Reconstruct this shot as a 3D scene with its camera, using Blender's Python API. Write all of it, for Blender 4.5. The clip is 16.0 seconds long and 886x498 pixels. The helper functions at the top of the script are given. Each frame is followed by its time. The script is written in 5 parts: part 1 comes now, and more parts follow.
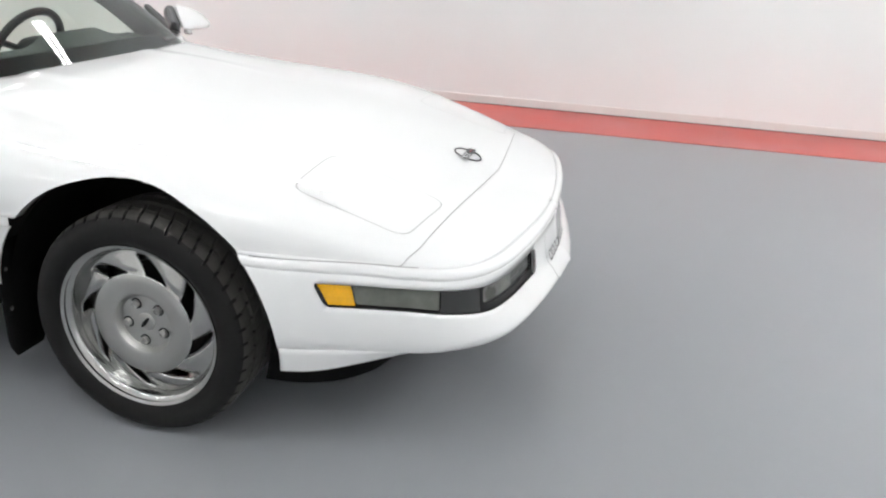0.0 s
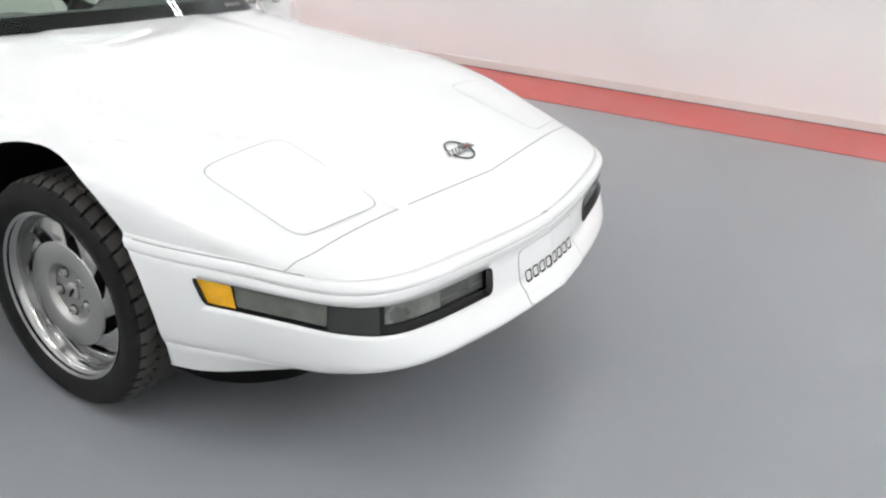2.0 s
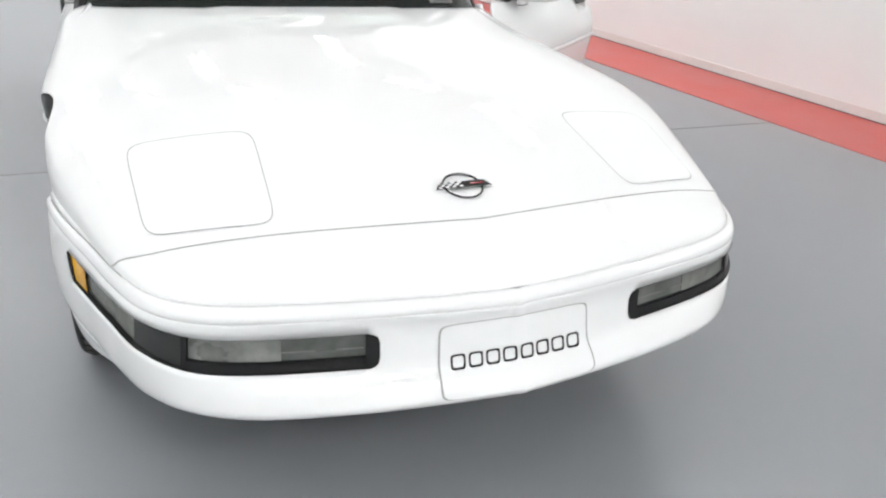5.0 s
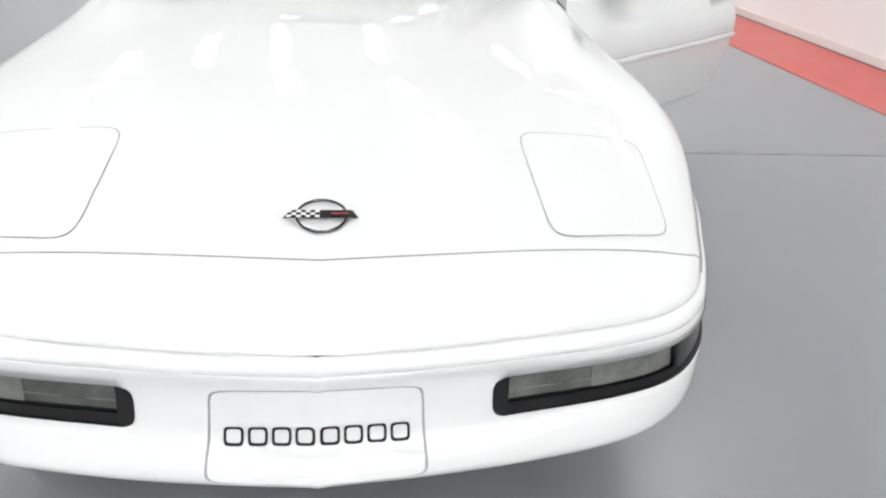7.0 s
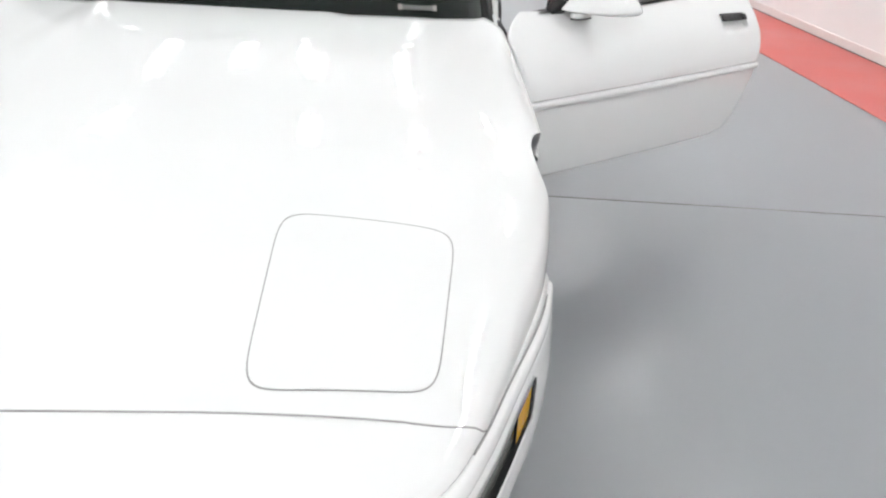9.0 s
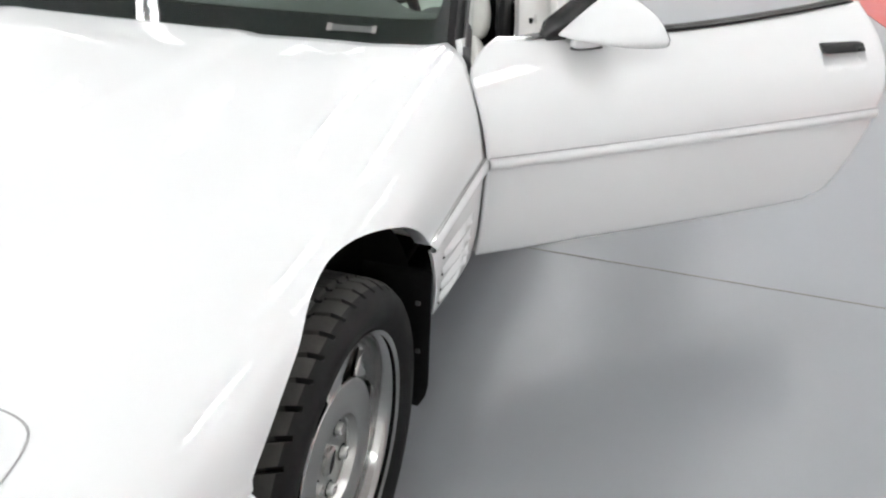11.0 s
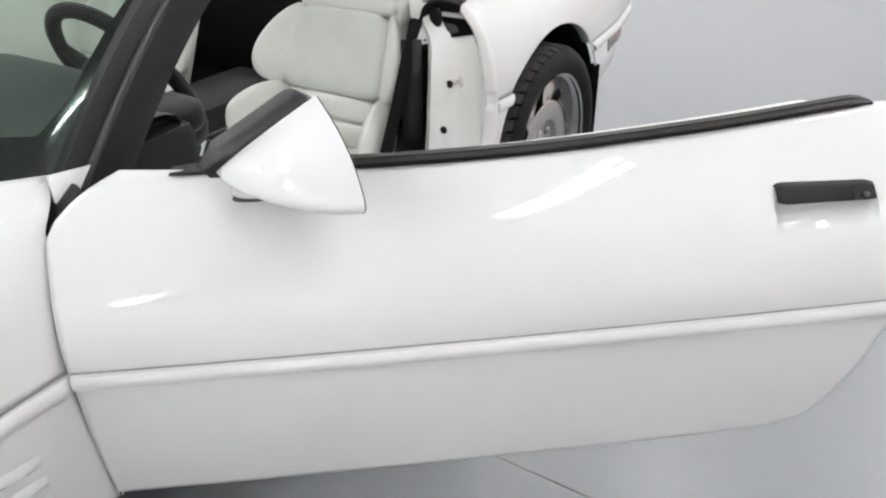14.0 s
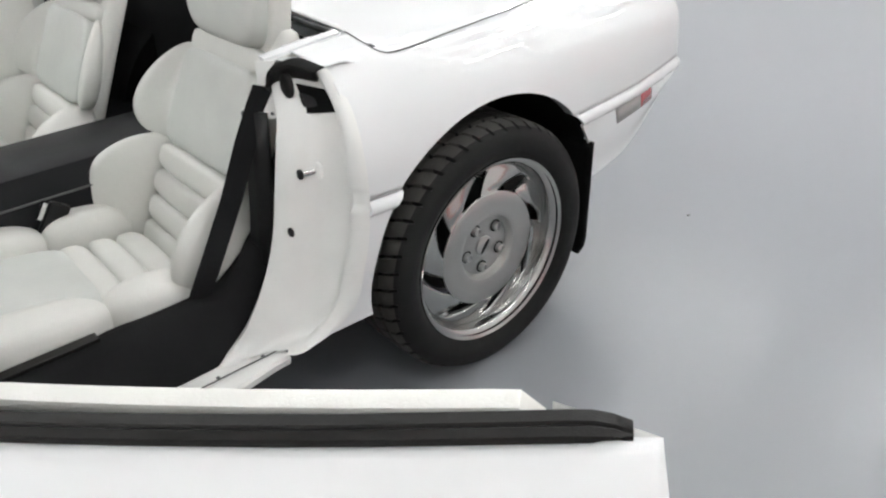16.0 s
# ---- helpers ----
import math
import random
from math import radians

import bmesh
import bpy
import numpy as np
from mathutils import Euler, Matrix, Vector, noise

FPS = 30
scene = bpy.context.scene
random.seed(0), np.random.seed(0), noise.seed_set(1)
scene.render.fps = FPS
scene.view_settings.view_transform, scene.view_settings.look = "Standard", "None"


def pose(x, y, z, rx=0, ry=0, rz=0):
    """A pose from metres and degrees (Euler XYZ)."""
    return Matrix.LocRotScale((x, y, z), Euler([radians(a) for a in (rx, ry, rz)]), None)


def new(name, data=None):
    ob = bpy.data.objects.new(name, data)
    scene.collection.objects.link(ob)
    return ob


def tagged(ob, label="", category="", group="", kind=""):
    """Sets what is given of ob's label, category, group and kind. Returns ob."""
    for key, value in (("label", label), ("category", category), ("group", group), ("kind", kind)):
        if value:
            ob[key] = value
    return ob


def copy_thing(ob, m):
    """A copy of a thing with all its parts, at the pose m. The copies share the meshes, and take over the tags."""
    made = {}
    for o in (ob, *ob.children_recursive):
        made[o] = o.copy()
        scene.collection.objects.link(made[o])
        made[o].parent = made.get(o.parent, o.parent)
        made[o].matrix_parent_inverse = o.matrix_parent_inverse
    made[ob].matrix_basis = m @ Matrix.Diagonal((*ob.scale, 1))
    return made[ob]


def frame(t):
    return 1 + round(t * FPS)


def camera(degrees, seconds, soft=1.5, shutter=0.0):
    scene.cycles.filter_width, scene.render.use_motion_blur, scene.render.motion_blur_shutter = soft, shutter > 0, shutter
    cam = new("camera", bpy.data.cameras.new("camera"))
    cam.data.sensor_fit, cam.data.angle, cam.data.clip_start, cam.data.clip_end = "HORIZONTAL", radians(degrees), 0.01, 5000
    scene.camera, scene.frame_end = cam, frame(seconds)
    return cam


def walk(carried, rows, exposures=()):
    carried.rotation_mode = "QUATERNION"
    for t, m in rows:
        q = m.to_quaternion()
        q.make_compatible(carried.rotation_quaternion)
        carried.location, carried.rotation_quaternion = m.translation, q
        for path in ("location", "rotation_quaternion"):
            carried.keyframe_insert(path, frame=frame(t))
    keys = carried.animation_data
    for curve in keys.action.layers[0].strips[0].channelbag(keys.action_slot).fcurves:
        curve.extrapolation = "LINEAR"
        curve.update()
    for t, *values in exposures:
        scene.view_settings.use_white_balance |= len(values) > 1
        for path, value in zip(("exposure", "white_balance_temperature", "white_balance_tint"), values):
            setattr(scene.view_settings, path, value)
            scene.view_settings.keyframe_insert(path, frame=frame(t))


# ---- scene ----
cam = camera(60.03, 16.0, soft=2.2)
PATH = [
    (0, 1.1912, -2.4249, 1.3411, 67.829, -3.777, 14.886),
    (0.5, 1.3116, -2.2798, 1.3467, 66.515, -4.169, 18.514),
    (1, 1.4922, -2.1486, 1.3358, 66.192, -3.563, 23.625),
    (1.5, 1.6154, -2.0203, 1.3607, 65.207, -4.336, 27.803),
    (2, 1.7202, -1.8833, 1.3509, 65.141, -4.109, 31.526),
    (2.5, 1.8243, -1.7292, 1.3583, 64.954, -4.237, 36.641),
    (3, 1.9823, -1.5406, 1.3653, 64.924, -4.160, 44.000),
    (5.5, 2.1706, -0.5512, 1.3105, 63.212, -3.924, 71.010),
    (6, 2.1113, -0.3574, 1.3016, 62.462, -3.781, 75.526),
    (6.5, 2.0656, -0.1431, 1.2990, 62.289, -2.934, 80.290),
    (7, 2.0045, 0.0678, 1.3148, 62.005, -2.756, 84.273),
    (7.5, 1.8969, 0.2547, 1.2942, 62.474, -2.781, 86.403),
    (8, 1.7841, 0.4120, 1.2831, 62.824, -2.837, 87.688),
    (10.5, 1.0047, 1.1392, 1.2873, 60.744, -1.514, 103.132),
    (11, 0.8373, 1.2612, 1.2816, 60.667, -1.464, 106.712),
    (11.5, 0.6108, 1.2930, 1.2783, 59.738, -2.032, 107.767),
    (12, 0.4145, 1.3728, 1.3008, 58.845, -1.894, 110.014),
    (12.5, 0.2383, 1.5287, 1.2954, 59.535, -0.715, 114.103),
    (13, 0.0584, 1.6691, 1.2890, 60.077, 0.531, 118.028),
    (13.5, -0.1383, 1.7110, 1.2836, 59.527, 0.723, 119.127),
    (14, -0.3435, 1.8171, 1.2816, 59.848, 1.468, 122.492),
    (14.5, -0.5528, 1.9209, 1.2926, 60.065, 1.348, 126.514),
    (15, -0.7639, 1.9311, 1.2876, 59.700, 0.561, 128.311),
    (15.5, -1.0205, 1.9404, 1.2925, 59.083, 1.052, 131.420),
    (16, -1.3251, 1.9931, 1.2824, 59.094, 1.975, 138.668),
]
walk(cam, [(r[0], pose(*r[1:])) for r in PATH], [(0, 0.0), (8, 0.02), (10.5, 0.09), (13.5, 0.09), (15.5, -0.06), (16, -0.03)])
# ---- light ----
world = bpy.data.worlds.new("world")
scene.world = world
world.use_nodes = True
world.node_tree.nodes["Background"].inputs[0].default_value = (0.9, 0.95, 1.0, 1)
world.node_tree.nodes["Background"].inputs[1].default_value = 0.05

WALL_SLOPE = 0.114          # the wall runs askew to the car
WALL_Y = 4.229
ROOM_TURN = math.atan(WALL_SLOPE)
CEIL = 4.2


# ---- materials ----
def material(name, color, rough=0.5, metal=0.0, coat=0.0, grain=0.0, grain_scale=40.0, stain=0.0, stain_scale=2.0,
             bump=0.0, bump_scale=200.0, spec=0.5, gloss_var=0.15):
    """A surface with colour variation at two scales, uneven gloss and fine relief."""
    mat = bpy.data.materials.new(name)
    mat.use_nodes = True
    nt = mat.node_tree
    b = nt.nodes["Principled BSDF"]
    b.inputs["Base Color"].default_value = (*color, 1)
    b.inputs["Roughness"].default_value = rough
    b.inputs["Metallic"].default_value = metal
    b.inputs["Coat Weight"].default_value = coat
    b.inputs["Coat Roughness"].default_value = 0.03
    b.inputs["Specular IOR Level"].default_value = spec
    tc = nt.nodes.new("ShaderNodeTexCoord")
    if grain or stain:
        n1 = nt.nodes.new("ShaderNodeTexNoise")
        n1.inputs["Scale"].default_value = grain_scale
        n1.inputs["Detail"].default_value = 5
        n2 = nt.nodes.new("ShaderNodeTexNoise")
        n2.inputs["Scale"].default_value = stain_scale
        n2.inputs["Detail"].default_value = 4
        nt.links.new(tc.outputs["Object"], n1.inputs["Vector"])
        nt.links.new(tc.outputs["Object"], n2.inputs["Vector"])
        m1 = nt.nodes.new("ShaderNodeMapRange")
        m1.inputs[3].default_value, m1.inputs[4].default_value = 1 - grain, 1 + grain
        m2 = nt.nodes.new("ShaderNodeMapRange")
        m2.inputs[1].default_value, m2.inputs[2].default_value = 0.3, 0.7
        m2.inputs[3].default_value, m2.inputs[4].default_value = 1 - stain, 1 + stain
        nt.links.new(n1.outputs["Fac"], m1.inputs[0])
        nt.links.new(n2.outputs["Fac"], m2.inputs[0])
        mul = nt.nodes.new("ShaderNodeMath")
        mul.operation = "MULTIPLY"
        nt.links.new(m1.outputs[0], mul.inputs[0])
        nt.links.new(m2.outputs[0], mul.inputs[1])
        vm = nt.nodes.new("ShaderNodeVectorMath")
        vm.operation = "SCALE"
        vm.inputs[0].default_value = color
        nt.links.new(mul.outputs[0], vm.inputs["Scale"])
        nt.links.new(vm.outputs[0], b.inputs["Base Color"])
        rr = nt.nodes.new("ShaderNodeMapRange")
        rr.inputs[1].default_value, rr.inputs[2].default_value = 0.3, 0.7
        rr.inputs[3].default_value, rr.inputs[4].default_value = rough * (1 - gloss_var), min(1, rough * (1 + gloss_var))
        nt.links.new(n2.outputs["Fac"], rr.inputs[0])
        nt.links.new(rr.outputs[0], b.inputs["Roughness"])
    if bump:
        n3 = nt.nodes.new("ShaderNodeTexNoise")
        n3.inputs["Scale"].default_value = bump_scale
        n3.inputs["Detail"].default_value = 3
        nt.links.new(tc.outputs["Object"], n3.inputs["Vector"])
        bp = nt.nodes.new("ShaderNodeBump")
        bp.inputs["Strength"].default_value = bump
        bp.inputs["Distance"].default_value = 0.002
        nt.links.new(n3.outputs["Fac"], bp.inputs["Height"])
        nt.links.new(bp.outputs[0], b.inputs["Normal"])
    return mat


PAINT = material("white_paint", (0.80, 0.808, 0.808), 0.5, coat=1.0, spec=0.1, grain=0.008, grain_scale=900, stain=0.006, stain_scale=3, gloss_var=0.0)
PAINT_IN = material("white_paint_inner", (0.80, 0.80, 0.775), 0.38, coat=0.2, grain=0.02, grain_scale=200, stain=0.04, stain_scale=9)
SEAM = material("panel_gap", (0.10, 0.10, 0.10), 0.8, grain=0.2, stain=0.1)
GAP = material("pale_panel_gap", (0.33, 0.33, 0.33), 0.8, grain=0.2, stain=0.1)
BLACK = material("black_plastic", (0.0095, 0.0095, 0.010), 0.42, grain=0.15, grain_scale=300, stain=0.1, bump=0.15, bump_scale=900, spec=0.3)
SEAL = material("rubber_seal", (0.010, 0.0095, 0.0088), 0.42, spec=0.25, grain=0.15, grain_scale=200, stain=0.15, stain_scale=8, bump=0.2, bump_scale=500)
BLACK_GRAIN = material("black_grained_plastic", (0.018, 0.0175, 0.018), 0.2, grain=0.1, stain=0.1, bump=0.35, bump_scale=420)
BLACK_GLOSS = material("black_gloss", (0.012, 0.012, 0.013), 0.12, grain=0.1, stain=0.1)
GREY_TRIM = material("grey_trim", (0.045, 0.046, 0.046), 0.35, grain=0.1, stain=0.1, bump=0.1)
LINER = material("wheel_liner", (0.006, 0.006, 0.006), 0.9, spec=0.1, grain=0.3, grain_scale=60, stain=0.3, stain_scale=8, bump=0.4, bump_scale=120)
CARPET = material("black_carpet", (0.014, 0.014, 0.0145), 0.95, spec=0.1, grain=0.5, grain_scale=500, stain=0.2, stain_scale=10, bump=1.0, bump_scale=700)
VINYL = material("dark_vinyl", (0.0085, 0.0088, 0.010), 0.46, spec=0.25, grain=0.1, grain_scale=300, stain=0.1, bump=0.35, bump_scale=500)
RUBBER = material("tyre_rubber", (0.0075, 0.0073, 0.007), 0.66, grain=0.2, grain_scale=80, stain=0.2, stain_scale=7, bump=0.2, bump_scale=400, spec=0.25)
TREAD = material("tyre_tread", (0.046, 0.044, 0.040), 0.85, grain=0.3, grain_scale=60, stain=0.25, stain_scale=9, bump=0.3, bump_scale=300)
ALLOY = material("machined_alloy", (0.47, 0.47, 0.455), 0.33, metal=1.0, grain=0.03, grain_scale=200, stain=0.03, stain_scale=15, gloss_var=0.1)
POLISHED = material("polished_alloy", (0.42, 0.42, 0.41), 0.15, metal=1.0, grain=0.04, stain=0.06, stain_scale=12)
LEATHER = material("white_leather", (0.74, 0.735, 0.695), 0.5, grain=0.03, grain_scale=150, stain=0.04, stain_scale=7, bump=0.35, bump_scale=260)
LEATHER_INSET = material("pale_leather_inset", (0.67, 0.68, 0.645), 0.58, grain=0.05, grain_scale=350, stain=0.05, stain_scale=9, bump=0.5, bump_scale=500)
AMBER = material("amber_lens", (0.80, 0.41, 0.006), 0.18, coat=0.5, grain=0.12, grain_scale=160, stain=0.1, stain_scale=30, bump=0.5, bump_scale=160)
RED = material("red_lens", (0.42, 0.06, 0.07), 0.2, coat=0.5, grain=0.1, grain_scale=160, stain=0.1, bump=0.3, bump_scale=160)
DASH = material("dash_vinyl", (0.055, 0.059, 0.055), 0.6, grain=0.1, grain_scale=300, stain=0.15, stain_scale=6, bump=0.35, bump_scale=500)
LENS = material("lamp_reflector", (0.46, 0.45, 0.43), 0.3, metal=0.3, coat=0.6, grain=0.25, grain_scale=60, stain=0.3, stain_scale=14, bump=0.5, bump_scale=140)
SMOKE = material("smoked_lens", (0.118, 0.125, 0.108), 0.2, coat=0.5, grain=0.15, grain_scale=60, stain=0.2, stain_scale=12, bump=0.3, bump_scale=120)
LENS_DULL = material("dull_lamp_reflector", (0.27, 0.27, 0.26), 0.4, metal=0.2, coat=0.5, grain=0.2, grain_scale=50, stain=0.3, stain_scale=16, bump=0.3, bump_scale=90)
CORNER = material("dark_corner_lens", (0.016, 0.0165, 0.016), 0.22, coat=0.6, grain=0.1, stain=0.15, stain_scale=10)
MARKER = material("grey_marker_lens", (0.30, 0.28, 0.27), 0.25, coat=0.4, grain=0.15, grain_scale=120, stain=0.15, bump=0.3)
LABEL = material("grey_label", (0.10, 0.105, 0.10), 0.5, grain=0.1, stain=0.1)
CHROME = material("chrome", (0.75, 0.75, 0.75), 0.12, metal=1.0, grain=0.03, stain=0.03)
FLOOR = material("grey_epoxy_floor", (0.247, 0.257, 0.273), 0.28, coat=0.0, grain=0.012, grain_scale=25, stain=0.025, stain_scale=0.5, gloss_var=0.0, bump=0.06, bump_scale=30)
STRIPE = material("red_floor_paint", (0.47, 0.082, 0.072), 0.4, grain=0.05, grain_scale=40, stain=0.08, stain_scale=1.5, bump=0.08, bump_scale=40)
WALLP = material("wall_paint", (0.782, 0.793, 0.787), 0.6, grain=0.01, grain_scale=90, stain=0.025, stain_scale=0.8, bump=0.08, bump_scale=120)
WALLW = material("white_wall_paint", (0.86, 0.86, 0.85), 0.6, grain=0.01, stain=0.02, bump=0.05)
CRACK = material("floor_joint", (0.245, 0.235, 0.215), 0.8, grain=0.3, grain_scale=60, stain=0.2, stain_scale=5)
SKIRT = material("skirting_paint", (0.70, 0.68, 0.66), 0.45, grain=0.03, stain=0.05)
HOUSING = material("lamp_housing", (0.8, 0.8, 0.8), 0.4, grain=0.02, stain=0.02)


def glass(name, tint, rough=0.0):
    mat = bpy.data.materials.new(name)
    mat.use_nodes = True
    nt = mat.node_tree
    out = nt.nodes["Material Output"]
    nt.nodes.remove(nt.nodes["Principled BSDF"])
    tr = nt.nodes.new("ShaderNodeBsdfTransparent")
    tr.inputs[0].default_value = (*tint, 1)
    gl = nt.nodes.new("ShaderNodeBsdfGlossy")
    gl.inputs["Roughness"].default_value = rough
    fr = nt.nodes.new("ShaderNodeFresnel")
    fr.inputs[0].default_value = 1.5
    mx = nt.nodes.new("ShaderNodeMixShader")
    nt.links.new(fr.outputs[0], mx.inputs[0])
    nt.links.new(tr.outputs[0], mx.inputs[1])
    nt.links.new(gl.outputs[0], mx.inputs[2])
    nt.links.new(mx.outputs[0], out.inputs[0])
    return mat


WINDSHIELD = glass("green_tinted_glass", (0.60, 0.72, 0.65), 0.0)
CLEAR = glass("clear_lens", (0.80, 0.82, 0.81), 0.04)


def emitter(name, color, power):
    mat = bpy.data.materials.new(name)
    mat.use_nodes = True
    b = mat.node_tree.nodes["Principled BSDF"]
    b.inputs["Base Color"].default_value = (0.8, 0.8, 0.8, 1)
    b.inputs["Emission Color"].default_value = (*color, 1)
    b.inputs["Emission Strength"].default_value = power
    return mat


TUBE = emitter("lit_tube", (0.985, 0.995, 1.0), 43.5)


# ---- mesh helpers ----
def part(name, bm, mat, parent=None, label="", smooth=True):
    """Links a bmesh as one mesh object under a thing or a part."""
    bmesh.ops.recalc_face_normals(bm, faces=bm.faces[:])
    me = bpy.data.meshes.new(name)
    bm.to_mesh(me)
    bm.free()
    me.materials.append(mat)
    if smooth:
        for p in me.polygons:
            p.use_smooth = True
        me.set_sharp_from_angle(angle=radians(38))
    ob = new(name, me)
    if parent is not None:
        ob.parent = parent
    if label:
        ob["label"] = label
    return ob


def solid(ob, thick, offset=-1.0):
    m = ob.modifiers.new("thickness", "SOLIDIFY")
    m.thickness, m.offset = thick, offset
    return ob


def rounded(ob, width, segments=2):
    m = ob.modifiers.new("bevel", "BEVEL")
    m.width, m.segments, m.limit_method = width, segments, "ANGLE"
    return ob


def lin(a, b, t):
    return a + (b - a) * t


def smooth_step(a, b, x):
    t = min(1, max(0, (x - a) / (b - a)))
    return t * t * (3 - 2 * t)


def spline(points, t):
    """Catmull-Rom through a list of tuples, t from 0 to len - 1."""
    n = len(points)
    i = min(int(t), n - 2)
    f = t - i
    p1, p2 = points[i], points[i + 1]
    p0 = points[i - 1] if i > 0 else tuple(2 * a - b for a, b in zip(p1, p2))
    p3 = points[i + 2] if i + 2 < n else tuple(2 * b - a for a, b in zip(p1, p2))
    return tuple(0.5 * (2 * b + (c - a) * f + (2 * a - 5 * b + 4 * c - d) * f * f + (3 * b - a - 3 * c + d) * f ** 3)
                 for a, b, c, d in zip(p0, p1, p2, p3))


def resample(points, count):
    """Points at even arc length along a spline."""
    dense = [Vector(spline(points, k * (len(points) - 1) / 400)) for k in range(401)]
    lengths = [0.0]
    for a, b in zip(dense, dense[1:]):
        lengths.append(lengths[-1] + (b - a).length)
    out, j = [], 0
    for k in range(count):
        want = lengths[-1] * k / (count - 1)
        while j < 399 and lengths[j + 1] < want:
            j += 1
        seg = lengths[j + 1] - lengths[j]
        out.append(dense[j].lerp(dense[j + 1], (want - lengths[j]) / seg if seg else 0))
    return out


def net(rows, closed=False, skip=None):
    """A bmesh of quads through rows of points."""
    bm = bmesh.new()
    vs = [[bm.verts.new(p) for p in row] for row in rows]
    for i in range(len(rows) - 1):
        m = len(rows[i])
        for j in range(m if closed else m - 1):
            if skip and skip(i, j):
                continue
            q = [vs[i][j], vs[i][(j + 1) % m], vs[i + 1][(j + 1) % m], vs[i + 1][j]]
            bm.faces.new(q)
    bmesh.ops.remove_doubles(bm, verts=bm.verts[:], dist=1e-5)
    return bm


def mirrored(rows):
    return [[Vector((p[0], -p[1], p[2])) for p in row] for row in rows]


def join(*meshes):
    bm = bmesh.new()
    for b in meshes:
        me = bpy.data.meshes.new("tmp")
        b.to_mesh(me)
        b.free()
        bm.from_mesh(me)
        bpy.data.meshes.remove(me)
    return bm


def box(cx, cy, cz, sx, sy, sz, bevel=0.0, turn=None, segments=2):
    bm = bmesh.new()
    bmesh.ops.create_cube(bm, size=1)
    bmesh.ops.scale(bm, vec=(sx, sy, sz), verts=bm.verts[:])
    if bevel:
        bmesh.ops.bevel(bm, geom=bm.edges[:], offset=bevel, segments=segments, profile=0.5, affect="EDGES")
    m = Matrix.Translation((cx, cy, cz)) @ (turn if turn else Matrix())
    bmesh.ops.transform(bm, matrix=m, verts=bm.verts[:])
    return bm


def lathe(profile, segments, axis="y", centre=(0, 0, 0), sign=1):
    """Turns (radius, offset) pairs round an axis that runs sideways."""
    rows = []
    for r, o in profile:
        row = []
        for k in range(segments):
            a = 2 * math.pi * k / segments
            row.append(Vector((centre[0] + r * math.cos(a), centre[1] + sign * o, centre[2] + r * math.sin(a))))
        rows.append(row)
    return net(rows, closed=True)


def tube(points, radius, sides=8, caps=True):
    pts = [Vector(p) for p in points]
    rows = []
    up = Vector((0, 0, 1))
    for i, p in enumerate(pts):
        d = (pts[min(i + 1, len(pts) - 1)] - pts[max(i - 1, 0)]).normalized()
        ref = up if abs(d.z) < 0.95 else Vector((1, 0, 0))
        a = d.cross(ref).normalized()
        b = a.cross(d)
        rows.append([p + (a * math.cos(t) + b * math.sin(t)) * radius for t in (2 * math.pi * k / sides for k in range(sides))])
    bm = net(rows, closed=True)
    if caps:
        bmesh.ops.holes_fill(bm, edges=[e for e in bm.edges if e.is_boundary])
    return bm


def pillow(cx, cy, cz, sx, sy, sz, power=3.0, turn=None, seg=20):
    """A stuffed cushion: a superellipsoid."""
    def sp(v, e):
        return math.copysign(abs(v) ** e, v)
    rows = []
    e = 2.0 / power
    for i in range(seg + 1):
        f = -math.pi / 2 + math.pi * i / seg
        row = []
        for k in range(seg * 2):
            a = 2 * math.pi * k / (seg * 2)
            row.append(Vector((sx / 2 * sp(math.cos(f), e) * sp(math.cos(a), e), sy / 2 * sp(math.cos(f), e) * sp(math.sin(a), e), sz / 2 * sp(math.sin(f), e))))
        rows.append(row)
    bm = net(rows, closed=True)
    m = Matrix.Translation((cx, cy, cz)) @ (turn if turn else Matrix())
    bmesh.ops.transform(bm, matrix=m, verts=bm.verts[:])
    return bm


def plank(points, width_vec, thick_vec):
    """A strap along points: width and thickness given as vectors."""
    rows = []
    w, t = Vector(width_vec), Vector(thick_vec)
    for p in points:
        p = Vector(p)
        rows.append([p - w / 2 - t / 2, p + w / 2 - t / 2, p + w / 2 + t / 2, p - w / 2 + t / 2])
    bm = net(rows, closed=True)
    bmesh.ops.holes_fill(bm, edges=[e for e in bm.edges if e.is_boundary])
    return bm


# ---- room ----
def room_point(along, off, z):
    """Along the wall from the car's front axle, off: metres from the wall into the room."""
    c, s = math.cos(ROOM_TURN), math.sin(ROOM_TURN)
    return Vector((along * c + off * s, WALL_Y + along * s - off * c, z))


def room_slab(a0, a1, o0, o1, z0, z1):
    bm = bmesh.new()
    vs = [bm.verts.new(room_point(a, o, z)) for z in (z0, z1) for a, o in ((a0, o0), (a1, o0), (a1, o1), (a0, o1))]
    for q in ((0, 1, 2, 3), (7, 6, 5, 4), (0, 4, 5, 1), (1, 5, 6, 2), (2, 6, 7, 3), (3, 7, 4, 0)):
        bm.faces.new([vs[i] for i in q])
    return bm


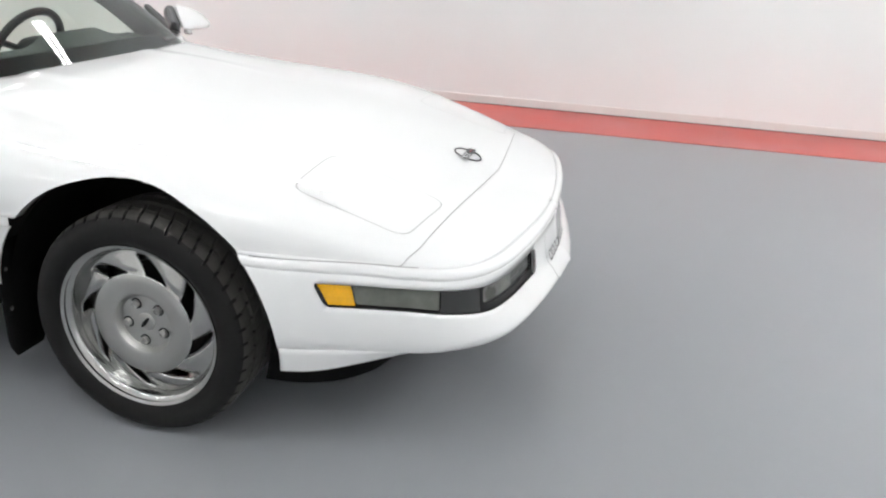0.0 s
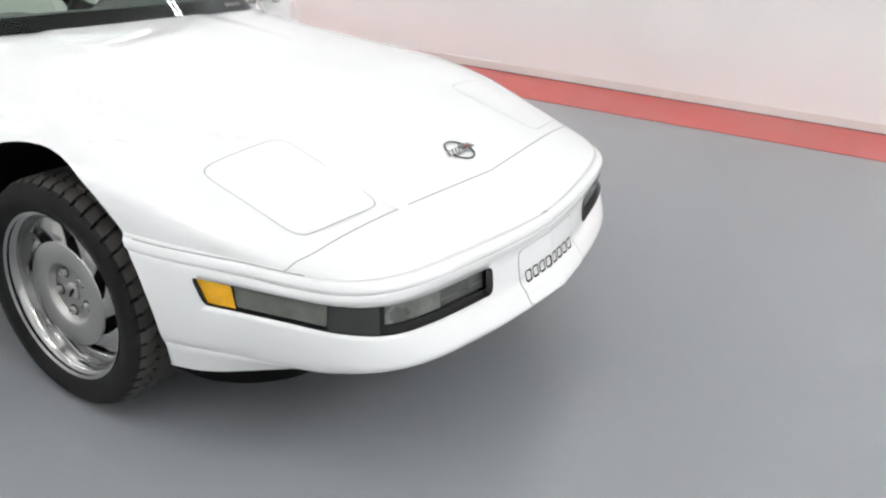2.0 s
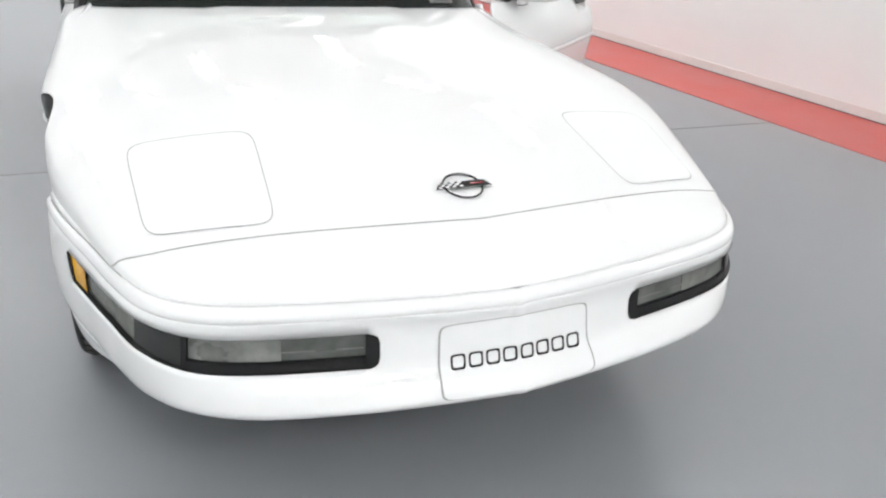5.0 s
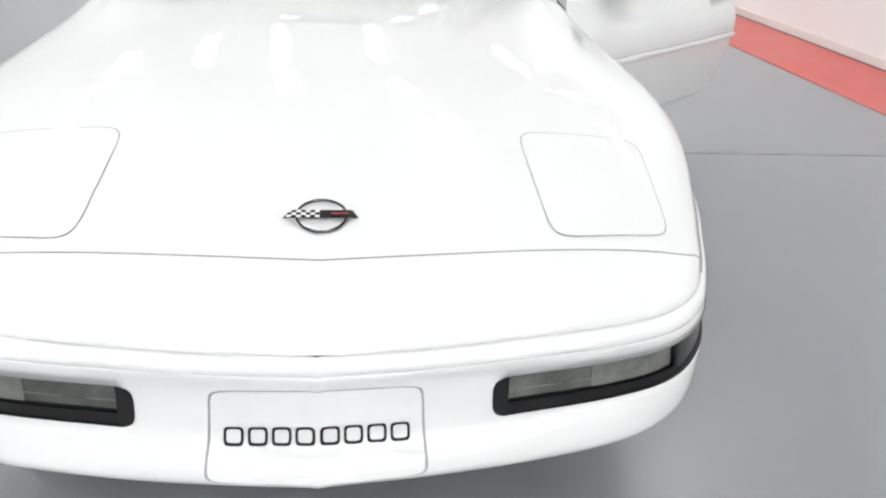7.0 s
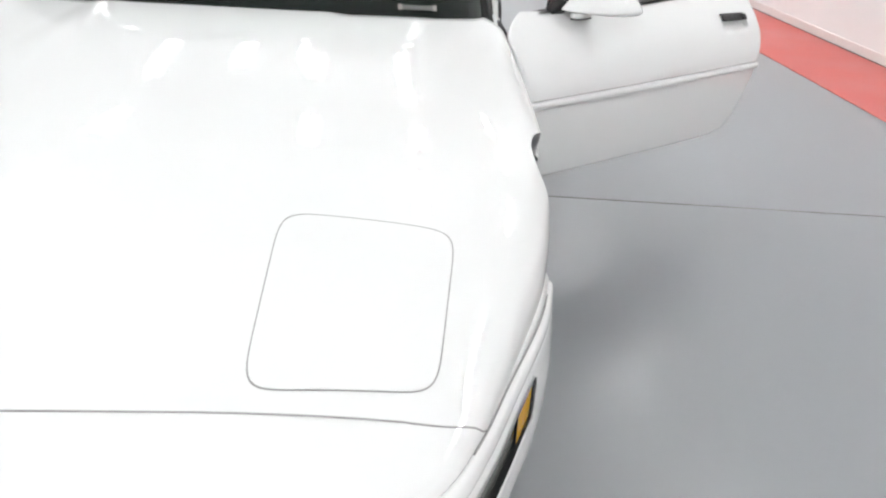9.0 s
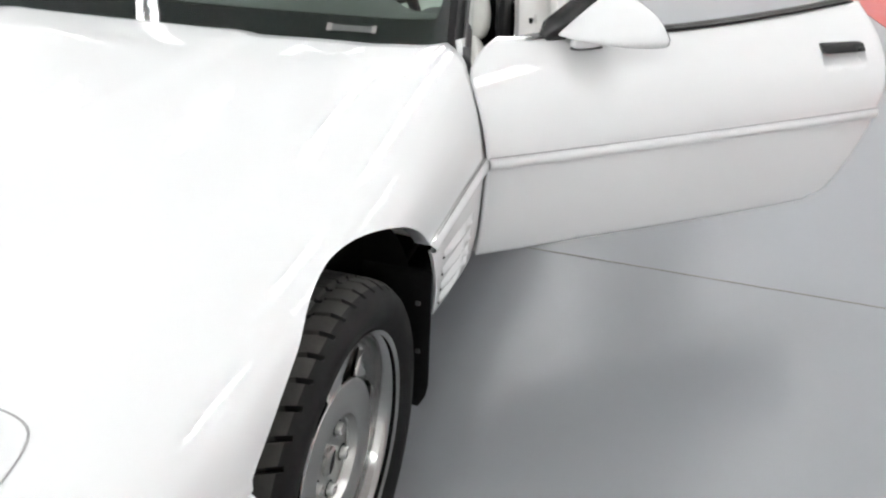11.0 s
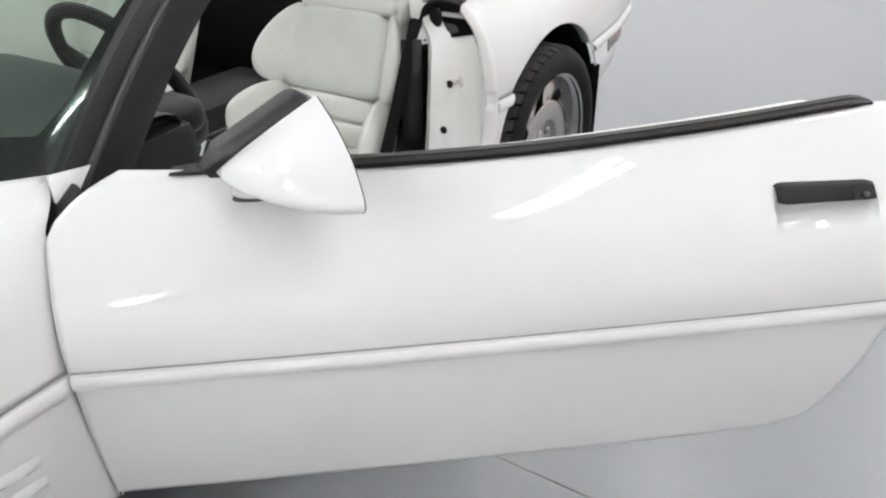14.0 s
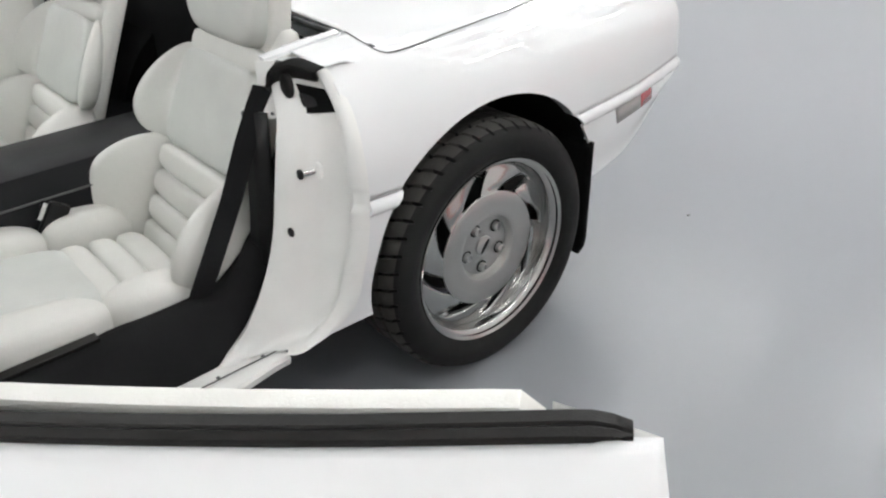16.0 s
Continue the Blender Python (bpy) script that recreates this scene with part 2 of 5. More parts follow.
A0, A1, DEPTH = -11.0, 6.5, 9.6
tagged(part("floor", room_slab(A0 - 0.2, A1 + 0.2, -0.2, DEPTH + 0.2, -0.12, 0.0), FLOOR, smooth=False), "smooth grey epoxy coated workshop floor", "floor", kind="structure")
tagged(part("wall_north", room_slab(A0, A1, -0.18, 0.0, 0, CEIL), WALLP, smooth=False), "plain off-white painted wall beside the car", "wall", kind="structure")
# Three walls out of view, added to bounce light onto the car's sides.
tagged(part("wall_south", room_slab(A0, A1, DEPTH, DEPTH + 0.18, 0, CEIL), WALLW, smooth=False), "unseen plain white wall across the room, added to bounce light", "wall", kind="structure")
tagged(part("wall_east", room_slab(A1, A1 + 0.18, -0.18, DEPTH + 0.18, 0, CEIL), WALLW, smooth=False), "unseen plain white end wall, added to bounce light", "wall", kind="structure")
tagged(part("wall_west", room_slab(A0 - 0.18, A0, -0.18, DEPTH + 0.18, 0, CEIL), WALLW, smooth=False), "unseen plain white end wall, added to bounce light", "wall", kind="structure")
tagged(part("ceiling", room_slab(A0 - 0.18, A1 + 0.18, -0.18, DEPTH + 0.18, CEIL, CEIL + 0.15), WALLW, smooth=False), "white ceiling with rows of tube lights", "ceiling", kind="structure")
tagged(part("trim_floor_stripe", room_slab(A0, A1, 0.012, 0.785, 0.0005, 0.004), STRIPE, smooth=False), "wide red painted border stripe on the floor along the wall", "floor stripe", kind="structure")
tagged(part("baseboard", room_slab(A0, A1, 0.0, 0.012, 0.004, 0.075), SKIRT, smooth=False), "thin pale baseboard at the foot of the wall", "baseboard", kind="structure")
tagged(part("trim_wall_gap", room_slab(A0, A1, 0.012, 0.020, 0.0045, 0.010), SEAM, smooth=False), "dark gap between wall and floor paint", "gap", kind="structure")
tagged(part("trim_floor_joint", plank([(-1.474 + 0.0118 * y, y, 0.0005) for y in (-8, -4, 0, 1, 1.6, 2.2, 3.4)], (0.0038, 0, 0), (0, 0, 0.003)), CRACK, smooth=False), "thin dirty joint line across the grey floor", "floor joint", kind="structure")


def ceiling_light():
    root = new("ceiling_light")
    part("housing", box(0, 0, 0.05, 1.26, 0.34, 0.07, 0.01), HOUSING, root)
    for y in (-0.065, 0.065):
        part("tube", box(0, y, 0.0, 1.20, 0.064, 0.03, 0.012), TUBE, root, "lit fluorescent tube")
    tagged(root, "long white fluorescent ceiling light, switched on", "ceiling light", "ceiling lights")
    return root


first_light = ceiling_light()
placed = False
PLACES = [(along, 0.8) for along in (-8.55, -5.95, -3.35, -0.75)] + [(along, 2.9) for along in (-8.55, -5.95, -3.35)]
PLACES += [(along, 6.4) for along in (-8.55, -5.95, -3.35, -0.75, 1.85, 4.45)] + [(-5.95, 8.5), (-0.75, 8.5)]
# Unseen fittings added ahead of and behind the car to brighten nose and tail.
PLACES += [(-8.55, 4.3), (-8.55, 5.3), (-5.95, 4.3), (4.45, 3.3), (4.45, 4.3), (4.45, 5.3)]      # none over the car's bay
# Unseen column added by the end wall, whose bounce brightens door and nose.
PLACES += [(5.6, row) for row in (1.4, 2.6, 3.8, 5.0, 6.2, 7.4)]
for along, row in PLACES:
    m = Matrix.Translation(room_point(along, row, CEIL - 0.09)) @ Matrix.Rotation(ROOM_TURN, 4, "Z")
    if not placed:
        first_light.matrix_basis = m
        placed = True
    else:
        copy_thing(first_light, m)


# ---- car: body form ----
car = tagged(new("sports_car"), "glossy white two-seat convertible with the driver's door wide open", "car")

# lower edge of the bonnet, from the nose's middle round the corner to the door
LINE = [(0.969, 0.0, 0.563), (0.962, 0.16, 0.567), (0.943, 0.331, 0.572), (0.908, 0.522, 0.574), (0.868, 0.634, 0.575),
        (0.805, 0.709, 0.576), (0.711, 0.758, 0.582), (0.597, 0.798, 0.589), (0.399, 0.863, 0.594), (0.200, 0.893, 0.597),
        (0.0, 0.902, 0.597), (-0.25, 0.903, 0.597), (-0.505, 0.902, 0.600), (-0.764, 0.901, 0.602)]
# half sections: (y, z) from that edge up to the middle
SECT = [
    [(0.0, 0.563)] * 7,
    [(0.16, 0.567), (0.152, 0.571), (0.135, 0.573), (0.11, 0.574), (0.07, 0.575), (0.035, 0.575), (0, 0.575)],
    [(0.331, 0.572), (0.318, 0.578), (0.295, 0.580), (0.25, 0.582), (0.17, 0.584), (0.08, 0.585), (0, 0.585)],
    [(0.522, 0.574), (0.508, 0.581), (0.48, 0.587), (0.41, 0.592), (0.28, 0.596), (0.14, 0.598), (0, 0.598)],
    [(0.634, 0.575), (0.620, 0.584), (0.587, 0.593), (0.52, 0.601), (0.36, 0.608), (0.18, 0.612), (0, 0.613)],
    [(0.709, 0.576), (0.696, 0.588), (0.667, 0.600), (0.59, 0.612), (0.41, 0.623), (0.20, 0.630), (0, 0.632)],
    [(0.758, 0.582), (0.748, 0.600), (0.717, 0.617), (0.64, 0.633), (0.45, 0.652), (0.22, 0.662), (0, 0.665)],
    [(0.798, 0.589), (0.789, 0.619), (0.757, 0.645), (0.685, 0.666), (0.45, 0.687), (0.22, 0.698), (0, 0.701)],
    [(0.863, 0.594), (0.853, 0.648), (0.814, 0.707), (0.71, 0.752), (0.45, 0.743), (0.22, 0.748), (0, 0.750)],
    [(0.893, 0.597), (0.888, 0.674), (0.856, 0.744), (0.735, 0.792), (0.46, 0.779), (0.22, 0.787), (0, 0.789)],
    [(0.902, 0.597), (0.899, 0.686), (0.872, 0.760), (0.745, 0.812), (0.46, 0.798), (0.22, 0.803), (0, 0.805)],
    [(0.903, 0.597), (0.899, 0.688), (0.869, 0.764), (0.755, 0.822), (0.48, 0.813), (0.26, 0.824), (0, 0.826)],
    [(0.901, 0.600), (0.889, 0.690), (0.850, 0.768), (0.770, 0.828), (0.55, 0.829), (0.31, 0.843), (0, 0.844)],
    [(0.900, 0.602), (0.874, 0.692), (0.833, 0.779), (0.784, 0.831), (0.60, 0.837), (0.34, 0.845), (0, 0.847)],
]
NOSE_X = [0.967, 0.961, 0.945, 0.912, 0.872, 0.812, 0.722]
REAR_SHIFT = [(0, 0.0), (1, -0.03), (2, -0.066), (3, -0.130), (3.25, -0.070), (4, -0.012), (4.93, 0.036), (5.0, 0.022), (6, 0.03)]


def rear_shift(v):
    for (a, p), (b, q) in zip(REAR_SHIFT, REAR_SHIFT[1:]):
        if v <= b:
            return lin(p, q, (v - a) / (b - a))
    return REAR_SHIFT[-1][1]


def bonnet_point(u, v):
    """u: along the edge, 0 nose to 13 door; v: 0 edge to 6 middle."""
    cols = [spline([s[c] for s in SECT], u) for c in range(7)]
    y, z = spline(cols, v)
    xe = spline(LINE, u)[0]
    xm = spline([(x,) for x in NOSE_X] + [(p[0],) for p in LINE[7:]], u)[0]
    edge_y = max(1e-4, cols[0][0])
    x = lin(xm, xe, min(1, max(0, y / edge_y)) ** 1.5)
    x += rear_shift(v) * smooth_step(9.5, 13, u) if u < 13 else rear_shift(v)
    if u < 0.01:
        y = 0.0
    return Vector((x, max(0, y), z))


def u_values():
    vals = []
    for a, b, n in ((0, 1, 4), (1, 3, 8), (3, 6, 14), (6, 8, 12), (8, 11, 34), (11, 13, 20)):
        vals += [lin(a, b, k / n) for k in range(n)]
    return vals + [13]


V_COLS = [k * 0.125 for k in range(0, 24)] + [3 + k * 0.125 for k in range(0, 9)] + [4 + k * 0.05 for k in range(1, 41)]
bonnet_half = [[bonnet_point(u, v) for v in V_COLS] for u in u_values()]


def relax(rows, first, rounds):
    """Evens out the height of a grid's inner part; its rims stay."""
    for _ in range(rounds):
        old = [[p.z for p in row] for row in rows]
        for i in range(1, len(rows) - 1):
            m = len(rows[i])
            for j in range(first, m):
                c = rows[i][j]
                near = [(rows[i - 1][j], old[i - 1][j]), (rows[i + 1][j], old[i + 1][j]), (rows[i][j - 1], old[i][j - 1])]
                near.append((rows[i][j + 1], old[i][j + 1]) if j + 1 < m else (rows[i][j - 1], old[i][j - 1]))
                w = [1 / max(0.004, math.hypot(p.x - c.x, p.y - c.y)) for p, _ in near]
                f = min(1, (j - first + 1) / 6) * 0.6
                c.z = lin(old[i][j], sum(k * z for k, (_, z) in zip(w, near)) / sum(w), f)
    return rows


relax(bonnet_half, 10, 110)


def relax_along(rows, start, rounds, first=1):
    """Evens out ripples along the length of a grid, column by column."""
    for _ in range(rounds):
        old = [[p.copy() for p in row] for row in rows]
        for i in range(start, len(rows) - 1):
            for j in range(first, len(rows[i])):
                a, b, c = old[i - 1][j], old[i][j], old[i + 1][j]
                la, lc = 1 / max(0.003, (b - a).length), 1 / max(0.003, (c - b).length)
                m = (a * la + c * lc) / (la + lc)
                rows[i][j].y = lin(b.y, m.y, 0.6)
                rows[i][j].z = lin(b.z, m.z, 0.6)
    return rows


relax_along(bonnet_half, 28, 70)


def relax_across(rows, start, first, last, rounds):
    """Softens the shoulder of the wings, row by row."""
    for _ in range(rounds):
        for i, row in enumerate(rows[start:]):
            old = [p.copy() for p in row]
            for j in range(first, last):
                f = 0.5 * min(1, (j - first + 1) / 5, (last - j) / 5, i / 14)
                row[j].y = lin(old[j].y, (old[j - 1].y + old[j + 1].y) / 2, f)
                row[j].z = lin(old[j].z, (old[j - 1].z + old[j + 1].z) / 2, f)


relax_across(bonnet_half, 30, 18, 60, 40)
# the rear edge follows the run of the surface ahead of it
for j in range(26, len(V_COLS)):
    a, b, c = bonnet_half[-9][j], bonnet_half[-4][j], bonnet_half[-1][j]
    rise = (b.z - a.z) / (b.x - a.x)
    w = min(1, (j - 25) / 8)
    for k in (-3, -2, -1):
        p = bonnet_half[k][j]
        p.z = lin(p.z, b.z + rise * (p.x - b.x), w)
relax_along(bonnet_half, 60, 20, 27)


def relax_rear(rows, start, first, rounds):
    """Evens out the height towards the rear edge, which is left free."""
    n, m = len(rows), len(rows[0])
    for _ in range(rounds):
        old = [[p.z for p in row] for row in rows]
        for i in range(start, n):
            for j in range(first, m):
                c = rows[i][j]
                near = [(i - 1, j), (i, j - 1)] + ([(i + 1, j)] if i + 1 < n else []) + [(i, j + 1 if j + 1 < m else j - 1)]
                if i + 1 == n:
                    near = near[1:]
                w = [1 / max(0.006, math.hypot(rows[a][b].x - c.x, rows[a][b].y - c.y)) for a, b in near]
                z = sum(k * old[a][b] for k, (a, b) in zip(w, near)) / sum(w)
                c.z = lin(old[i][j], z, 0.5 * min(1, (j - first + 1) / 8, (i - start + 1) / 10))


relax_rear(bonnet_half, 52, 27, 120)
# raised middle of the bonnet, with a crease on each side that fades towards the nose
for row in bonnet_half:
    for p in row:
        if p.x < 0.35:
            edge = lin(0.305, 0.345, min(1, (0.35 - p.x) / 0.9))
            fade = smooth_step(-0.10, -0.62, p.x)
            p.z += fade * 0.0055 * smooth_step(edge + 0.040, edge - 0.050, p.y) - 0.003 * smooth_step(0.30, -0.35, p.x) * smooth_step(0.5, 0.2, p.y)

ARCH_F = (0.002, 0.328, 0.411)
ARCH_FL = (-0.028, 0.332, 0.409)
ARCH_R = (-2.455, 0.338, 0.366)


def cut_arch(bm, arch, side_y=0.6, lip=0.03):
    """Cuts a round wheel arch into a side panel and turns its edge inwards."""
    def gap(p):
        cx, cz, r = ARCH_FL if arch == ARCH_F and p.y > 0 else arch
        return math.hypot(p.x - cx, p.z - cz) - r
    side = {v for v in bm.verts if abs(v.co.y) > side_y}
    fresh = set()
    for v in side:
        if abs(gap(v.co)) < 1e-4:
            fresh.add(v)
    for e in [e for e in bm.edges if e.verts[0] in side and e.verts[1] in side]:
        p, q = e.verts
        a, b = gap(p.co), gap(q.co)
        if a * b < 0 and abs(a) > 1e-4 and abs(b) > 1e-4:
            t0, t1 = 0.0, 1.0
            for _ in range(24):
                m = (t0 + t1) / 2
                if gap(p.co.lerp(q.co, m)) * a > 0:
                    t0 = m
                else:
                    t1 = m
            _, nv = bmesh.utils.edge_split(e, p, t0)
            fresh.add(nv)
            side.add(nv)
    for f in list(bm.faces):
        on = [v for v in f.verts if v in fresh]
        if len(on) == 2 and not any(set(e.verts) == set(on) for e in f.edges):
            bmesh.utils.face_split(f, on[0], on[1])
    gone = [f for f in bm.faces if all(v in side for v in f.verts) and gap(f.calc_center_median()) < -1e-5 and all(v in fresh or gap(v.co) < 1e-4 for v in f.verts)]
    bmesh.ops.delete(bm, geom=gone, context="FACES")
    bmesh.ops.delete(bm, geom=[v for v in bm.verts if not v.link_faces], context="VERTS")
    rim = [e for e in bm.edges if e.is_boundary and all(abs(gap(v.co)) < 2e-3 and abs(v.co.y) > side_y for v in e.verts)]
    if lip and rim:
        made = bmesh.ops.extrude_edge_only(bm, edges=rim)["geom"]
        for v in made:
            if isinstance(v, bmesh.types.BMVert):
                v.co.y -= math.copysign(lip, v.co.y)


bonnet_mesh = join(net(bonnet_half), net(mirrored(bonnet_half)))
bmesh.ops.remove_doubles(bonnet_mesh, verts=bonnet_mesh.verts[:], dist=2e-4)
bmesh.ops.recalc_face_normals(bonnet_mesh, faces=bonnet_mesh.faces[:])
from mathutils.bvhtree import BVHTree
BONNET_TREE = BVHTree.FromBMesh(bonnet_mesh)
cut_arch(bonnet_mesh, ARCH_F)
bonnet = part("bonnet", bonnet_mesh, PAINT, car, "white clamshell bonnet with integral wings")
solid(bonnet, 0.006)


def on_bonnet(x, y, lift=0.0):
    hit, normal, _, _ = BONNET_TREE.ray_cast(Vector((x, y, 2)), Vector((0, 0, -1)))
    if hit is None:
        return Vector((x, y, 0.6))
    if normal.z < 0:
        normal = -normal
    return hit + normal * lift


def squircle(u, v, power):
    """Maps the square [-1, 1] x [-1, 1] onto a rounded one."""
    m = max(abs(u), abs(v))
    if m < 1e-6:
        return 0.0, 0.0
    n = (abs(u / m) ** power + abs(v / m) ** power) ** (1 / power)
    return u / n, v / n


def quad_patch(corners, place, power=9, n=14, lift=0.0, scale=1.0):
    """A round-cornered patch laid on a surface; corners in the surface's own two coordinates."""
    a, b, c, d = corners
    rows = []
    for i in range(n + 1):
        row = []
        for j in range(n + 1):
            u, v = squircle(2 * i / n - 1, 2 * j / n - 1, power)
            u, v = (u * scale + 1) / 2, (v * scale + 1) / 2
            x = lin(lin(a[0], b[0], u), lin(d[0], c[0], u), v)
            y = lin(lin(a[1], b[1], u), lin(d[1], c[1], u), v)
            row.append(place(x, y, lift))
        rows.append(row)
    return net(rows)


def quad_ring(corners, place, inner, outer, power=9, n=72, lift=0.0):
    a, b, c, d = corners
    rows = []
    for scale in (inner, outer):
        row = []
        for k in range(n):
            t = 4 * k / n
            s, f = int(t), t - int(t)
            u, v = ((2 * f - 1, -1), (1, 2 * f - 1), (1 - 2 * f, 1), (-1, 1 - 2 * f))[s]
            u, v = squircle(u, v, power)
            u, v = (u * scale + 1) / 2, (v * scale + 1) / 2
            row.append(place(lin(lin(a[0], b[0], u), lin(d[0], c[0], u), v), lin(lin(a[1], b[1], u), lin(d[1], c[1], u), v), lift))
        rows.append(row)
    return net(rows, closed=True)


def seam_strip(points, place, width, lift):
    """A narrow dark gap along points on a surface."""
    rows = []
    pts = [Vector(p) for p in points]
    for i, p in enumerate(pts):
        d = (pts[min(i + 1, len(pts) - 1)] - pts[max(i - 1, 0)])
        d = Vector((d.x, d.y)).normalized()
        w = Vector((-d.y, d.x)) * width / 2
        rows.append([place(p.x + w.x, p.y + w.y, lift), place(p.x - w.x, p.y - w.y, lift)])
    return net(rows)


# pop-up lamp covers
for s in (1, -1):
    q = [(0.374, 0.424 * s), (0.374, 0.711 * s), (0.682, 0.697 * s), (0.722, 0.442 * s)]
    cover = part("headlight_cover", quad_patch(q, on_bonnet, 8, 16, 0.0016, 0.985), PAINT, bonnet, "flush white pop-up headlight cover")
    part("cover_gap", quad_ring(q, on_bonnet, 0.987, 1.001, 8, 96, 0.0010), GAP, bonnet, "dark gap round the headlight cover")
# gap between bonnet and nose panel
line_pts = [(0.786 - 0.055 * abs(y) - 0.045 * y * y, y, 0) for y in [k * 0.05 for k in range(-13, 14)]]
part("nose_gap", tube([on_bonnet(p[0], p[1], 0.0006) for p in resample(line_pts, 80)], 0.0014, 6), GAP, bonnet, "thin gap behind the nose panel")
for side in (1, -1):
    pts = []
    for k in range(25):
        t = k / 24
        x = (1 - t) ** 2 * 0.7312 + 2 * t * (1 - t) * 0.727 + t * t * 0.690
        y = (1 - t) ** 2 * 0.65 + 2 * t * (1 - t) * 0.735 + t * t * 0.7655
        z = lin(on_bonnet(min(x, 0.72), min(y, 0.74)).z, 0.584, smooth_step(0.6, 1.0, t))
        pts.append(BONNET_TREE.find_nearest(Vector((x, side * y, z)))[0])
    part("nose_gap", tube(pts, 0.0014, 6), GAP, bonnet, "thin gap curving down behind the nose panel")

# badge: a ring behind two small flags, as plain shapes
badge_c = (0.677, 0.0)
ring = []
for k in range(48):
    a = 2 * math.pi * k / 48
    ring.append(on_bonnet(badge_c[0] + 0.044 * math.cos(a), badge_c[1] + 0.047 * math.sin(a), 0.004))
part("badge_ring", join(tube(ring + ring[:1], 0.0027, 6, False)), BLACK_GLOSS, bonnet, "dark badge ring on the bonnet")


part("badge_flag", net([[on_bonnet(0.666, 0.0, 0.008), on_bonnet(0.689, 0.0, 0.008)], [on_bonnet(0.666, 0.058, 0.008), on_bonnet(0.689, 0.070, 0.008)]]), BLACK_GLOSS, bonnet, "dark half of the badge")
part("badge_bar", net([[on_bonnet(0.6755, 0.018, 0.0092), on_bonnet(0.6795, 0.018, 0.0092)], [on_bonnet(0.6755, 0.050, 0.0092), on_bonnet(0.6795, 0.052, 0.0092)]]), RED, bonnet, "small red bar on the badge")
part("badge_flag", net([[on_bonnet(0.666, 0.0, 0.008), on_bonnet(0.689, 0.0, 0.008)], [on_bonnet(0.666, -0.058, 0.008), on_bonnet(0.689, -0.072, 0.008)]]), BLACK_GLOSS, bonnet, "chequered half of the badge")
checks = []
for i in range(3):
    for j in range(7):
        if (i + j) % 2 == 0:
            y0, y1 = -0.003 - j * 0.0088, -0.003 - j * 0.0088 - 0.0088
            x0, x1 = 0.6675 + i * 0.0068, 0.6675 + i * 0.0068 + 0.0068
            checks.append(net([[on_bonnet(x0, y0, 0.0092), on_bonnet(x1, y0, 0.0092)], [on_bonnet(x0, y1, 0.0092), on_bonnet(x1, y1, 0.0092)]]))
part("badge_checks", join(*checks), PAINT, bonnet, "white squares of the badge")


# ---- car: nose and bumper ----
EDGE = resample(LINE[:10], 141)                # nose middle to the front wheel
EDGE = [p for p in EDGE if p.x > 0.28]
NE = len(EDGE)
# per station of LINE: outward offset and height of the crease, the lamp slot's top and bottom, the chin
CREASE = [(0.02, 0.533), (0.022, 0.539), (0.026, 0.546), (0.028, 0.548), (0.025, 0.547), (0.018, 0.547), (0.014, 0.553), (0.014, 0.561), (0.012, 0.568), (0.01, 0.572)]
SLOT_UP = [(0.02, 0.5), (0.018, 0.503), (0.02, 0.508), (0.024, 0.512), (0.027, 0.517), (0.023, 0.524), (0.02, 0.531), (0.02, 0.537), (0.017, 0.542), (0.015, 0.543)]
SLOT_LOW = [(0.038, 0.42), (0.034, 0.426), (0.031, 0.433), (0.034, 0.439), (0.038, 0.447), (0.031, 0.46), (0.024, 0.471), (0.025, 0.477), (0.023, 0.482), (0.02, 0.483)]
CHIN = [(0.085, 0.361), (0.077, 0.361), (0.072, 0.361), (0.064, 0.362), (0.047, 0.364), (0.031, 0.367), (0.023, 0.370), (0.021, 0.371), (0.017, 0.368), (0.014, 0.368)]
LINE_DENSE = [(k * 9 / 720, Vector(spline(LINE[:10], k * 9 / 720))) for k in range(721)]


def edge_frame(i):
    a, b = EDGE[max(0, i - 1)], EDGE[min(NE - 1, i + 1)]
    d = Vector((b.x - a.x, b.y - a.y)).normalized()
    return Vector((d.y * -1, d.x)) * -1, d


def bumper_col(i):
    nrm, _ = edge_frame(i)
    if nrm.x < 0 and nrm.y < 0:
        nrm = -nrm
    e = EDGE[i]
    u = min(LINE_DENSE, key=lambda q: (q[1] - e).length_squared)[0]
    crease, up, low, chin = (Vector(spline(t, u)) for t in (CREASE, SLOT_UP, SLOT_LOW, CHIN))
    front = smooth_step(0.3, 1.0, nrm.x)
    c = crease.x
    rows = [(0, e.z), (c * 0.55 + 0.001, e.z - 0.004), (c * 0.92, lin(e.z, crease.y, 0.38)), (c + 0.0015, lin(e.z, crease.y, 0.76)),
            (c - 0.0012, crease.y), (c + 0.0012, crease.y - 0.005), tuple(up), tuple(low)]
    rows += [(lin(low.x, chin.x, f) + b, lin(low.y, chin.y, g)) for f, g, b in ((0.46, 0.40, 0.003), (0.85, 0.76, 0.003))]
    rows += [tuple(chin), (chin.x - lin(0.006, 0.014, front), chin.y - 0.017), (chin.x - lin(0.016, 0.050, front), chin.y - 0.027), (chin.x - lin(0.05, 0.14, front), chin.y - 0.031)]
    return [Vector((e.x + nrm.x * o, max(0, e.y + nrm.y * o) if i else 0, z)) for o, z in rows]


COLS = [bumper_col(i) for i in range(NE)]
for c, x in zip(COLS[0], COLS[1]):
    c.x = x.x + 0.003


